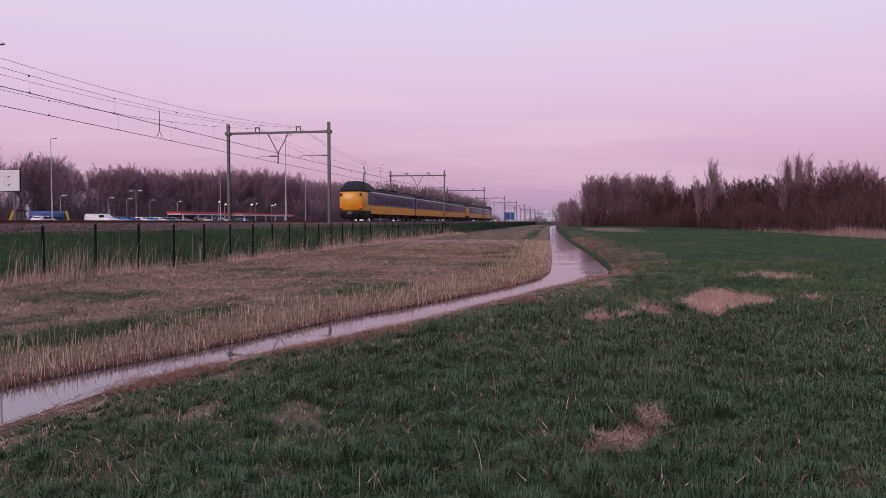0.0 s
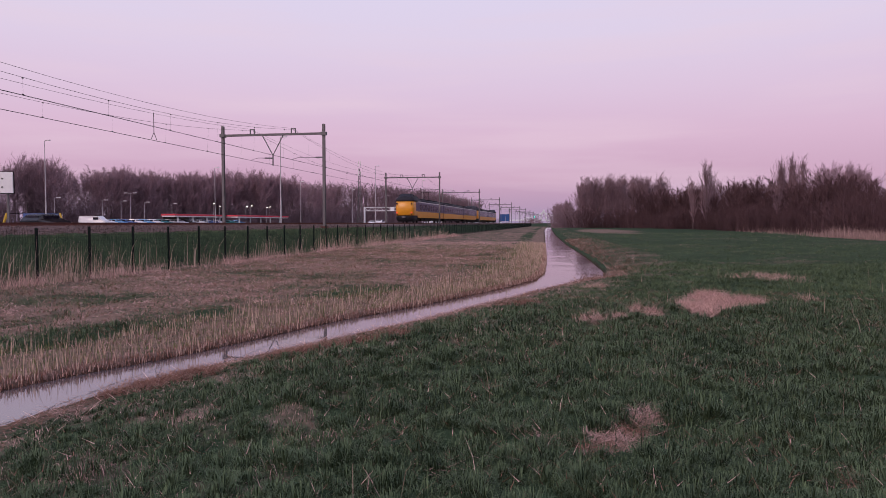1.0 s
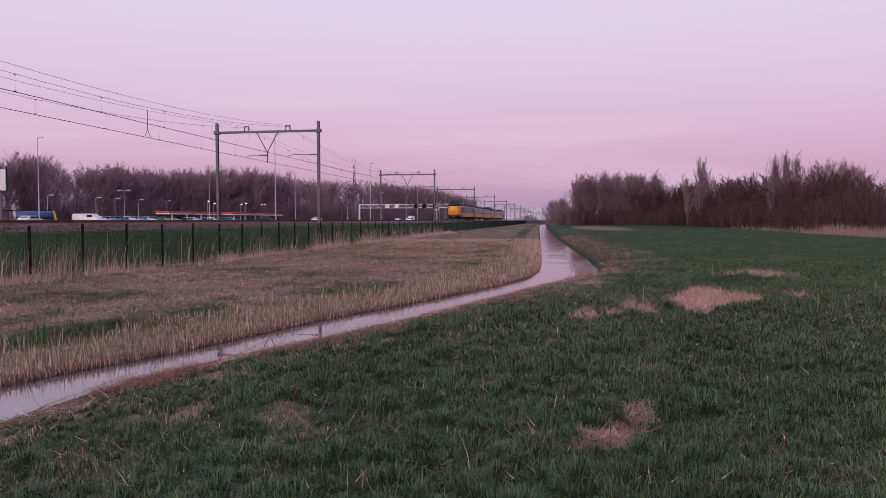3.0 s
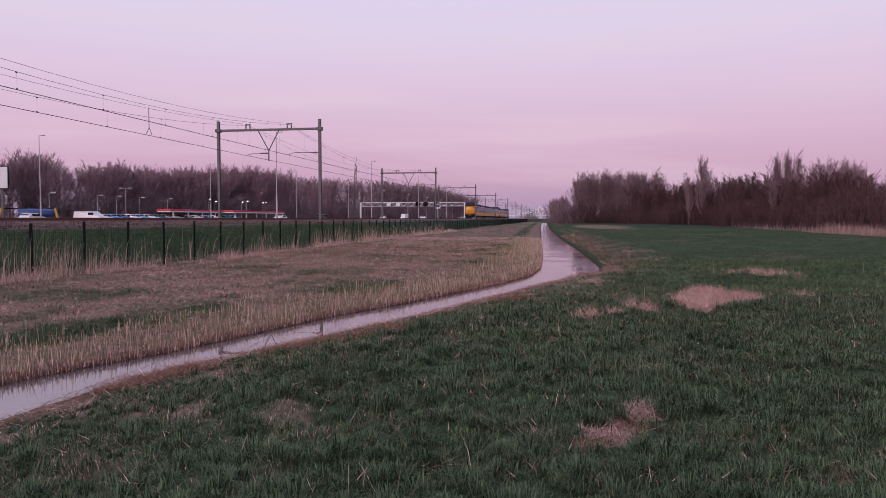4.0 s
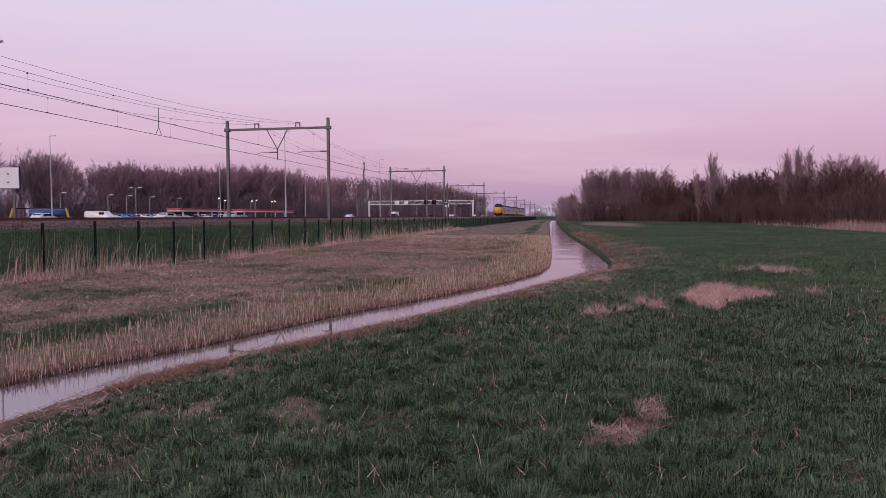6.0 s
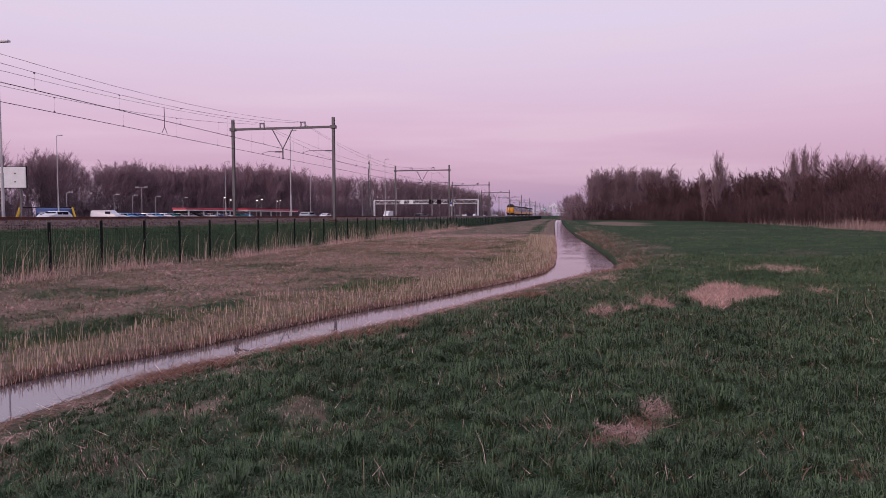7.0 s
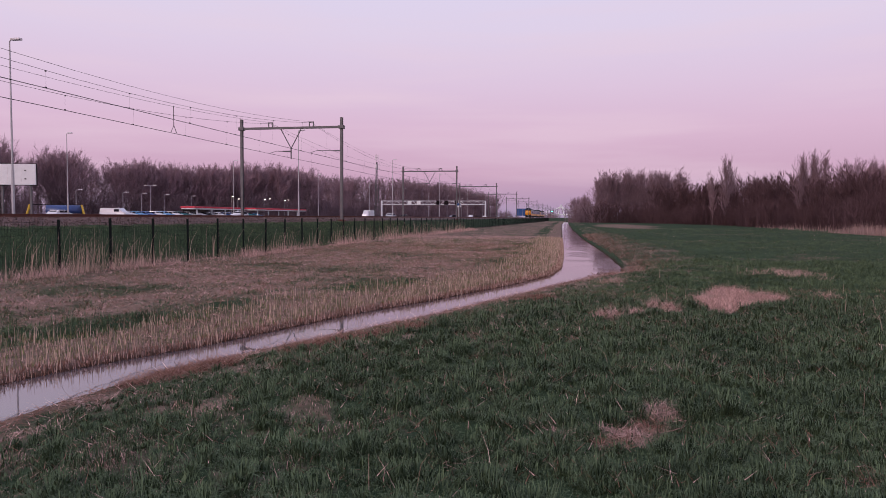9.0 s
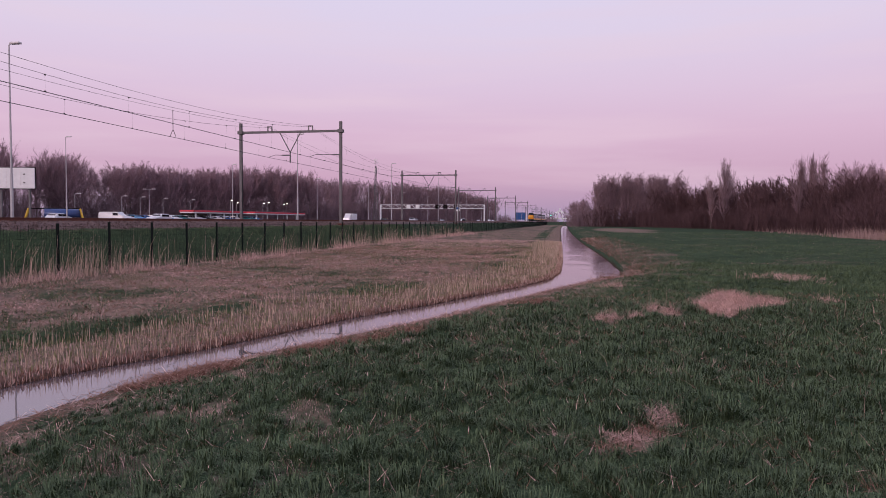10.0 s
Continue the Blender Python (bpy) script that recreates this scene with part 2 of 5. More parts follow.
DRY_PATCHES = [(2.75, 14.3, 0.36, 0.5, 1.0), (3.25, 15.2, 0.5, 0.7, 1.0), (2.7, 15.2, 0.3, 0.6, 0.9), (3.95, 16.0, 0.42, 0.6, 1.0), (3.4, 16.8, 0.5, 0.8, 0.9),
               (0.47, 5.75, 0.24, 0.24, 0.75), (0.30, 5.35, 0.17, 0.16, 0.6), (0.78, 6.45, 0.17, 0.3, 0.7), (0.60, 6.05, 0.2, 0.25, 0.6), (-0.12, 5.55, 0.1, 0.12, 0.4), (-0.66, 7.2, 0.12, 0.14, 0.3),
               (6.5, 23.4, 1.1, 1.5, 0.16), (1.75, 13.9, 0.22, 0.3, 0.7), (1.5, 14.4, 0.16, 0.2, 0.6), (1.1, 13.2, 0.16, 0.22, 0.55), (0.5, 12.6, 0.22, 0.22, 0.6), (0.75, 13.0, 0.14, 0.16, 0.5),
               (1.45, 10.4, 0.34, 0.4, 0.22), (1.6, 9.2, 0.2, 0.22, 0.25), (1.0, 8.2, 0.3, 0.35, 0.15), (2.9, 10.6, 0.24, 0.35, 0.22), (-0.75, 4.9, 0.2, 0.1, 0.3), (2.05, 5.05, 0.16, 0.14, 0.4), (5.5, 16.9, 0.25, 0.4, 0.3), (1.0, 20.4, 0.4, 0.5, 0.4)]


def build_ground():
    gx = graded([(-2600, 0), (-600, 250), (-140, 60), (-34, 10), (-27, 1.2), (-16, 0.3), (-12, 0.35), (4.5, 0.13), (12, 0.4), (40, 3), (140, 12), (600, 60), (2600, 250)])
    gy = graded([(-400, 0), (-40, 40), (3, 3), (36, 0.16), (60, 0.6), (130, 2.5), (430, 10), (900, 60), (3600, 300)])
    X, Y = np.meshgrid(gx, gy)
    Z = height(X.ravel(), Y.ravel())
    nx, ny = len(gx), len(gy)
    co = np.column_stack([X.ravel(), Y.ravel(), Z])
    i, j = np.meshgrid(np.arange(nx - 1), np.arange(ny - 1))
    a = (j * nx + i).ravel()
    quads = np.column_stack([a, a + 1, a + nx + 1, a + nx])
    me = bpy.data.meshes.new("ground")
    me.vertices.add(len(co))
    me.vertices.foreach_set("co", co.ravel())
    me.loops.add(quads.size)
    me.loops.foreach_set("vertex_index", quads.ravel())
    me.polygons.add(len(quads))
    me.polygons.foreach_set("loop_start", np.arange(len(quads)) * 4)
    me.update(calc_edges=True)
    me.polygons.foreach_set("use_smooth", np.ones(len(quads), bool))
    straw = me.attributes.new("straw", "FLOAT", "POINT")
    straw.data.foreach_set("value", straw_cover(co[:, 0], co[:, 1]))
    d, _ = ditch_distance(co[:, 0], co[:, 1])
    mud = me.attributes.new("mud", "FLOAT", "POINT")
    mud.data.foreach_set("value", 1 - smooth(0.0, 0.16, d))
    m = bpy.data.materials.new("meadow_soil")
    m.use_nodes = True
    n, l = m.node_tree.nodes, m.node_tree.links
    b = n["Principled BSDF"]
    b.inputs["Roughness"].default_value, b.inputs["Specular IOR Level"].default_value = 1.0, 0.04
    tc = n.new("ShaderNodeTexCoord")
    big, small = n.new("ShaderNodeTexNoise"), n.new("ShaderNodeTexNoise")
    big.inputs["Scale"].default_value, small.inputs["Scale"].default_value = 0.35, 7.0
    big.inputs["Detail"].default_value = small.inputs["Detail"].default_value = 8
    l.new(tc.outputs["Object"], big.inputs["Vector"])
    l.new(tc.outputs["Object"], small.inputs["Vector"])
    green, tan, both, wet = (n.new("ShaderNodeMix") for _ in range(4))
    for k in (green, tan, both, wet):
        k.data_type = "RGBA"
    green.inputs["A"].default_value, green.inputs["B"].default_value = (0.014, 0.027, 0.015, 1), (0.062, 0.096, 0.050, 1)
    tan.inputs["A"].default_value, tan.inputs["B"].default_value = (0.045, 0.034, 0.024, 1), (0.37, 0.255, 0.205, 1)
    l.new(big.outputs["Fac"], green.inputs["Factor"])
    l.new(small.outputs["Fac"], tan.inputs["Factor"])
    at = n.new("ShaderNodeAttribute")
    at.attribute_name = "straw"
    am = n.new("ShaderNodeAttribute")
    am.attribute_name = "mud"
    ma = n.new("ShaderNodeMath")
    ma.operation = "MULTIPLY_ADD"
    ma.inputs[1].default_value = 0.9
    l.new(small.outputs["Fac"], ma.inputs[0])
    l.new(at.outputs["Fac"], ma.inputs[2])
    mr = n.new("ShaderNodeMapRange")
    mr.inputs["From Min"].default_value, mr.inputs["From Max"].default_value = 0.6, 1.25
    l.new(ma.outputs[0], mr.inputs["Value"])
    l.new(mr.outputs[0], both.inputs["Factor"])
    l.new(green.outputs["Result"], both.inputs["A"])
    l.new(tan.outputs["Result"], both.inputs["B"])
    l.new(am.outputs["Fac"], wet.inputs["Factor"])
    l.new(both.outputs["Result"], wet.inputs["A"])
    wet.inputs["B"].default_value = (0.045, 0.025, 0.018, 1)
    l.new(wet.outputs["Result"], b.inputs["Base Color"])
    bp = n.new("ShaderNodeBump")
    bp.inputs["Strength"].default_value, bp.inputs["Distance"].default_value = 1.0, 0.08
    l.new(small.outputs["Fac"], bp.inputs["Height"])
    l.new(bp.outputs[0], b.inputs["Normal"])
    me.materials.append(m)
    tagged(new("ground", me), "rough green meadow with dry straw strips and a ditch", "ground", kind="structure")


def build_water():
    m = bpy.data.materials.new("still_ditch_water")
    m.use_nodes = True
    n, l = m.node_tree.nodes, m.node_tree.links
    b = n["Principled BSDF"]
    b.inputs["Base Color"].default_value = (0.085, 0.072, 0.078, 1)
    b.inputs["Roughness"].default_value, b.inputs["IOR"].default_value = 0.015, 2.4
    b.inputs["Specular IOR Level"].default_value = 1.0
    # calm water, with wind ripples in patches on the open stretch past the bend
    tc, bp, xyz = n.new("ShaderNodeTexCoord"), n.new("ShaderNodeBump"), n.new("ShaderNodeSeparateXYZ")
    slow, fine, patch = (n.new("ShaderNodeTexNoise") for _ in range(3))
    slow.inputs["Scale"].default_value, fine.inputs["Scale"].default_value, patch.inputs["Scale"].default_value = 2.5, 9.0, 0.45
    patch.inputs["Detail"].default_value = 3
    for tex in (slow, fine, patch):
        l.new(tc.outputs["Object"], tex.inputs["Vector"])
    l.new(tc.outputs["Object"], xyz.inputs[0])
    open_water, gust = n.new("ShaderNodeMapRange"), n.new("ShaderNodeMapRange")
    open_water.inputs["From Min"].default_value, open_water.inputs["From Max"].default_value = 25, 34
    gust.inputs["From Min"].default_value, gust.inputs["From Max"].default_value = 0.46, 0.56
    l.new(xyz.outputs["Y"], open_water.inputs["Value"])
    l.new(patch.outputs["Fac"], gust.inputs["Value"])
    both, ripple, total = (n.new("ShaderNodeMath") for _ in range(3))
    both.operation = ripple.operation = "MULTIPLY"
    total.operation = "MULTIPLY_ADD"
    l.new(open_water.outputs[0], both.inputs[0])
    l.new(gust.outputs[0], both.inputs[1])
    l.new(both.outputs[0], ripple.inputs[0])
    l.new(fine.outputs["Fac"], ripple.inputs[1])
    l.new(slow.outputs["Fac"], total.inputs[0])
    total.inputs[1].default_value = 0.12
    l.new(ripple.outputs[0], total.inputs[2])
    bp.inputs["Strength"].default_value, bp.inputs["Distance"].default_value = 0.25, 0.02
    l.new(total.outputs[0], bp.inputs["Height"])
    l.new(bp.outputs[0], b.inputs["Normal"])
    bm = bmesh.new()
    far_edge = [(x - 0.6, y) for x, y in SHORE_FAR]
    near_edge = [(x + 0.6, y) for x, y in SHORE_NEAR]
    bm.faces.new([bm.verts.new((x, y, WATER)) for x, y in near_edge + far_edge[::-1]])
    bmesh.ops.triangulate(bm, faces=bm.faces)
    tagged(part("water", bm, m), "still narrow ditch water reflecting the pink sky", "water", kind="structure")


build_ground()
build_water()


# ---- blades: grass, straw and reeds ----
def blades(name, base, length, width, lean, material, label, category, two=True, seed=0, up=1.0, az=None, arch=0.0):
    """One mesh of tapered blades; lean is the sideways reach as a share of the length, arch bends the tips over."""
    r = np.random.RandomState(seed)
    k = len(base)
    width = np.broadcast_to(width, k)
    turn, face = r.uniform(0, 2 * math.pi, k), r.uniform(0, math.pi, k)
    if az is None:
        az = turn
    elif arch:
        face = az + math.pi / 2 + r.normal(0, 0.45, k)
    out = np.column_stack([np.cos(az), np.sin(az), np.zeros(k)])
    side = np.column_stack([np.cos(face), np.sin(face), np.zeros(k)]) * (width / 2)[:, None]
    reach = (length * lean)[:, None]
    rise = length * np.sqrt(np.clip(1 - lean ** 2, 0.02, 1)) * up
    zup = np.column_stack([np.zeros(k), np.zeros(k), rise])
    tip = base + out * reach + zup
    if two:
        mid = base + out * reach * (0.32 + 0.12 * arch) + zup * (0.62 + 0.25 * arch)
        tip = tip - zup * 0.22 * arch
        v = np.stack([base - side, base + side, mid + side * 0.75, mid - side * 0.75, tip], 1).reshape(-1, 3)
        o = np.arange(k)[:, None] * 5
        loops = np.concatenate([o + [0, 1, 2, 3], o + [3, 2, 4]], 1).ravel()
        start = (np.arange(k)[:, None] * 7 + [0, 4]).ravel()
    else:
        v = np.stack([base - side, base + side, tip], 1).reshape(-1, 3)
        loops = np.arange(k * 3)
        start = np.arange(k) * 3
    me = bpy.data.meshes.new(name)
    me.vertices.add(len(v))
    me.vertices.foreach_set("co", v.ravel())
    me.loops.add(len(loops))
    me.loops.foreach_set("vertex_index", loops)
    me.polygons.add(len(start))
    me.polygons.foreach_set("loop_start", start)
    me.update(calc_edges=True)
    me.materials.append(material)
    return tagged(new(name, me), label, category, kind="stuff")


def scatter(r, n, y0, y1, left, right):
    """Even points over a wedge that widens with y: x from left(y) to right(y)."""
    ys = np.linspace(y0, y1, 64)
    wide = right(ys) - left(ys)
    cum = np.concatenate([[0], np.cumsum((wide[1:] + wide[:-1]) / 2)])
    y = np.interp(r.uniform(0, cum[-1], n), cum, ys)
    return left(y) + r.uniform(0, 1, n) * (right(y) - left(y)), y


def tufts(r, x, y, size, per):
    """Gather points into tufts."""
    k = max(1, len(x) // per)
    pick = np.repeat(np.arange(k), per)[:len(x)]
    dx, dy = r.normal(0, size, len(pick)), r.normal(0, size, len(pick))
    return x[pick] + dx, y[pick] + dy, pick, np.arctan2(dy, dx) + r.normal(0, 0.5, len(pick))


def place(x, y):
    return np.column_stack([x, y, height(x, y) - 0.01])


def build_grass():
    r = np.random.RandomState(3)
    left = lambda y: -0.98 * y - 1.5
    right = lambda y: 0.47 * y + 1.0
    bands = [(0.8, 3.2, 12000, 0.12, 0.0065, True), (3.2, 6.5, 80000, 0.105, 0.0064, True), (6.5, 12, 110000, 0.11, 0.0085, True), (12, 24, 110000, 0.12, 0.015, False), (24, 60, 140000, 0.13, 0.026, False),
             (60, 130, 70000, 0.16, 0.06, False)]
    for k, (y0, y1, n, size, wid, two) in enumerate(bands):
        x, y = scatter(r, n, y0, y1, left, right)
        scale = (y0 + y1) / 2
        x, y, tuft, fan = tufts(r, x, y, 0.045 + 0.003 * scale, 30 if k < 4 else 8)
        d, far_side = ditch_distance(x, y)
        ok = (d > np.where(far_side, 0.15, 0.35)) & (x > -19.3)
        c = straw_cover(x, y)
        dry = r.uniform(0, 1, len(x)) < np.clip(c * 1.15 - 0.08, 0.015 + 0.11 * (1 - smooth(2, 6, d)), 0.97)
        tall = (0.45 + 1.1 * np.random.RandomState(50 + k).uniform(0, 1, tuft.max() + 1) ** 2)[tuft] * (0.75 + 0.5 * wave(x, y, 1.1, 21))
        tall = np.where(x < -16, tall * 0.9, tall) * (0.35 + 0.65 * smooth(0.2, 1.8, d))
        g, s = ok & ~dry, ok & dry
        for sel, nm, mt, lb in ((g, "meadow_grass", GRASS, "uneven dark green meadow grass in tufts"), (s, "dry_grass", STRAW, "flattened pale dry grass between green tufts")):
            q = int(sel.sum())
            ln = size * tall[sel] * r.uniform(0.6, 1.3, q) * (1.0 if nm == "meadow_grass" else 0.8)
            lean = r.uniform(0.2, 0.9, q) if nm == "meadow_grass" else r.uniform(0.6, 0.99, q)
            slim = (1.0 if nm == "meadow_grass" else 0.6) * wid
            blades(nm, place(x[sel], y[sel]), ln, slim * r.uniform(0.6, 1.4, q), lean, mt, lb, "grass", two, 100 + k, az=fan[sel], arch=0.7)
    # tussocks: arching blades that fan out from one root
    for k, (y0, y1, n, per, size, wid, two) in enumerate(((3.3, 6.0, 900, 110, 0.135, 0.0056, True), (6.0, 9.5, 2200, 62, 0.135, 0.0072, True), (9.5, 16, 5000, 28, 0.135, 0.0105, True), (16, 32, 9500, 15, 0.14, 0.019, False))):
        cx, cy = scatter(r, n, y0, y1, lambda y: np.maximum(-0.95 * y - 0.5, -6.5), right)
        d, far_side = ditch_distance(cx, cy)
        keep = (d > 0.75) & ~far_side & (r.uniform(0, 1, n) > straw_cover(cx, cy) * 1.3 - 0.1)
        cx, cy, d = cx[keep], cy[keep], d[keep]
        big = (0.55 + 0.75 * r.uniform(0, 1, len(cx)) ** 1.6) * (0.9 + 0.6 * wave(cx, cy, 0.75, 61)).clip(0.35, 1.7) * (0.5 + 0.5 * smooth(0.6, 2.6, d))
        tilt = r.uniform(0, 6.28, len(cx))
        pick = np.repeat(np.arange(len(cx)), per)
        q = len(pick)
        b = big[pick]
        rad, az = np.abs(r.normal(0, 0.5, q)), r.uniform(0, 6.28, q)
        x, y = cx[pick] + 0.13 * b * rad * np.cos(az), cy[pick] + 0.13 * b * rad * np.sin(az)
        az = az + 0.5 * np.sin(tilt[pick] - az) + r.normal(0, 0.3, q)
        lean = np.clip(0.5 + 0.5 * rad + r.normal(0, 0.2, q), 0.1, 0.98)
        blades("grass_tussocks", place(x, y), size * b * r.uniform(0.65, 1.35, q), wid * r.uniform(0.7, 1.3, q), lean, GRASS, "dense dark green grass tussocks with arching blades", "grass", two, 140 + k, az=az, arch=1.0)
    # grass on the railway slope behind the fence
    n = 70000
    y = 13 + 62 * r.uniform(0, 1, n) ** 1.5
    x = r.uniform(-19.7, -16.4, n)
    blades("embankment_grass", place(x, y), r.uniform(0.06, 0.20, n) * (0.8 + 0.5 * wave(x, y, 1.3, 62)), 0.011 * (y / 18), r.uniform(0.2, 0.9, n), GRASS, "short green grass on the railway slope", "grass", False, 150, az=r.uniform(0, 6.28, n))


def build_reeds():
    r = np.random.RandomState(5)
    # stubble of cut reed standing along the far shore
    shore = np.array(SHORE_FAR[1:13])
    seg = np.hypot(*np.diff(shore, axis=0).T)
    cum = np.concatenate([[0], np.cumsum(seg)])

    def along(n, smin, smax, bias=1.0):
        t = smin + (smax - smin) * r.uniform(0, 1, n) ** bias
        return np.interp(t, cum, shore[:, 0]), np.interp(t, cum, shore[:, 1]), t
    for n, off0, off1, h0, h1, mt, nm, lb in ((1900, -0.04, 0.5, 0.10, 0.34, REED, "reed_stubble", "upright pale reed stubble along the ditch bank"),
                                              (7500, 0.4, 2.8, 0.10, 0.34, REED, "reed_stubble", "thinner pale reed stubble up the bank"),
                                              (20000, 0.25, 2.8, 0.05, 0.15, OLIVE, "bank_grass", "fresh green grass between reed stubble"),
                                              (6000, 0.0, 0.5, 0.04, 0.14, STRAW, "reed_litter", "short broken reed litter at the waterline")):
        x, y, t = along(n, 0, cum[-1], 1.6)
        x = x - (off0 + (off1 - off0) * r.uniform(0, 1, n) ** 1.5) * (0.85 + 0.3 * wave(x, y, 3, 31))
        d, _ = ditch_distance(x, y)
        ok = d > -0.16
        x, y = x[ok], y[ok]
        q = len(x)
        far = 1 + y / 22
        blades(nm, place(x, y), r.uniform(h0, h1, q) * (0.85 + 0.3 * wave(x, y, 2.0, 33)), 0.0055 * far, np.abs(r.normal(0, 0.16, q)).clip(0, 0.8), mt, lb, "reeds", True, 7)
    # dark reed blades at the waterline, standing in for shade under the bank
    x, y, t = along(9000, 0, cum[-1], 1.6)
    x = x - r.uniform(-0.05, 0.20, 9000)
    blades("rotting_margin", place(x, y), r.uniform(0.03, 0.12, 9000), 0.008 * (1 + y / 22), r.uniform(0.1, 0.9, 9000), DEAD, "dark brown reed blades at the waterline in place of the bank's shade", "reeds", True, 8)
    # flattened straw over the strip
    x, y = scatter(r, 120000, 9, 70, lambda y: np.full_like(y, FENCE_X), lambda y: np.interp(y, shore[:, 1], shore[:, 0]) - 0.6)
    ok = (r.uniform(0, 1, len(x)) < straw_cover(x, y) ** 1.2) & (x > -1.0 * y - 2)
    x, y = x[ok], y[ok]
    q = len(x)
    blades("straw_litter", place(x, y), r.uniform(0.05, 0.19, q) * (0.8 + 0.5 * wave(x, y, 0.9, 39)), 0.013 * (1 + y / 28), r.uniform(0.78, 1.0, q), STRAW, "flattened pink-tan straw litter on the strip", "straw", False, 9)
    x, y = scatter(r, 60000, 9, 60, lambda y: np.full_like(y, FENCE_X + 0.6), lambda y: np.interp(y, shore[:, 1], shore[:, 0]) - 0.5)
    ok = (r.uniform(0, 1, len(x)) < 0.33 + 0.6 * wave(x, y, 2.6, 45)) & (x > -1.0 * y - 2)
    x, y = x[ok], y[ok]
    q = len(x)
    blades("strip_grass", place(x, y), r.uniform(0.05, 0.15, q), 0.008 * (1 + y / 20), r.uniform(0.3, 0.95, q), OLIVE, "olive green grass growing through the straw", "grass", False, 18)
    x, y = scatter(r, 36000, 9, 50, lambda y: np.full_like(y, FENCE_X + 0.4), lambda y: np.interp(y, shore[:, 1], shore[:, 0]) - 0.4)
    x, y = x[x > -1.0 * y - 2], y[x > -1.0 * y - 2]
    q = len(x)
    blades("rotten_litter", place(x, y), r.uniform(0.05, 0.16, q), 0.011 * (1 + y / 26), r.uniform(0.6, 1.0, q), DEAD, "dark rotten litter among the pale straw", "straw", False, 21)
    # tall leaning dry reeds at the fence
    clumps = ((17.3, 60), (18.4, 150), (19.4, 150), (20.4, 170), (21.6, 110), (22.8, 90), (24.3, 70), (26.5, 60), (29, 60), (32, 60), (36, 90), (40, 60), (44, 60), (47.5, 110), (51.5, 190), (55, 90), (58, 170), (61, 120), (66, 90), (70, 120), (76, 110), (84, 120), (93, 140))
    x = np.concatenate([FENCE_X + 0.5 + 0.25 * math.sin(3 * cy) + r.normal(0, 0.28, 2 * k // 5) for cy, k in clumps])
    y = np.concatenate([cy + r.normal(0, 0.4 + cy / 90, 2 * k // 5) for cy, k in clumps])
    q = len(x)
    blades("tall_dry_reeds", place(x, y), 0.35 + 1.35 * r.uniform(0, 1, q) ** 1.3, 0.008 * (1 + y / 34), np.abs(r.normal(0.22, 0.3, q)).clip(0, 0.9), REED, "tall leaning dry reeds against the fence", "reeds", True, 11, az=r.normal(0.5, 1.1, q))
    x, y = np.repeat(FENCE_X + 0.7, 16000), 14 + 90 * r.uniform(0, 1, 16000) ** 1.4
    x = x + r.normal(0, 0.35, len(x))
    ok = r.uniform(0, 1, len(x)) < 0.35 + 1.0 * wave(x, y, 3.5, 36)
    x, y = x[ok], y[ok]
    q = len(x)
    blades("fallen_reeds", place(x, y), r.uniform(0.2, 0.7, q), 0.010 * (1 + y / 40), r.uniform(0.3, 0.98, q), STRAW, "heaps of fallen dry reeds under the fence", "reeds", False, 12)
    # cut reed raked onto the near bank
    near = np.array(SHORE_NEAR[1:11])
    seg2 = np.hypot(*np.diff(near, axis=0).T)
    cum2 = np.concatenate([[0], np.cumsum(seg2)])
    t = r.uniform(0, cum2[-1], 9000)
    x, y = np.interp(t, cum2, near[:, 0]) + np.abs(r.normal(0, 0.36, 9000)), np.interp(t, cum2, near[:, 1]) + r.uniform(-0.2, 0.2, 9000)
    d, fs = ditch_distance(x, y)
    ok = (d > 0.24) & ~fs
    x, y = x[ok], y[ok]
    q = len(x)
    p = place(x, y)
    heap = smooth(0.0, 0.7, wave(x, y, 5.5, 41)) * (1 - smooth(0.2, 0.9, d[ok]))
    p[:, 2] += r.uniform(0.0, 0.03, q) + 0.05 * heap * r.uniform(0.2, 1, q)
    blades("cut_reed_heap", p, r.uniform(0.08, 0.26, q), 0.009 * (1 + y / 30), r.uniform(0.93, 1.0, q), DEAD, "rotting brown cut reeds raked onto the bank", "reeds", False, 13)
    t = r.uniform(0, cum2[-1], 12000)
    x, y = np.interp(t, cum2, near[:, 0]) + np.abs(r.normal(0.1, 1.0, 12000)), np.interp(t, cum2, near[:, 1]) + r.uniform(-0.2, 0.2, 12000)
    d, fs = ditch_distance(x, y)
    ok = (d > 0.26) & ~fs & (r.uniform(0, 1, 12000) < 0.45 + 0.6 * wave(x, y, 1.3, 43))
    x, y = x[ok], y[ok]
    q = len(x)
    p = place(x, y)
    p[:, 2] += r.uniform(0.0, 0.05, q)
    blades("pale_reed_sticks", p, r.uniform(0.08, 0.28, q) * (1 - 0.65 * smooth(0.5, 1.1, d[ok])), 0.007 * (1 + y / 26), r.uniform(0.9, 1.0, q), STRAW, "pale broken reed sticks lying on the bank", "reeds", False, 16)
    bend = np.array(SHORE_NEAR[8:16])
    t = r.uniform(0, 1, 7000) ** 1.3
    y = 24 + 57 * t
    x = np.interp(y, bend[:, 1], bend[:, 0]) + 0.22 + np.abs(r.normal(0, 0.6, 7000)) * (1 + y / 60)
    ok = r.uniform(0, 1, 7000) < 0.55 + 0.6 * wave(x, y, 2.5, 44)
    x, y = x[ok], y[ok]
    q = len(x)
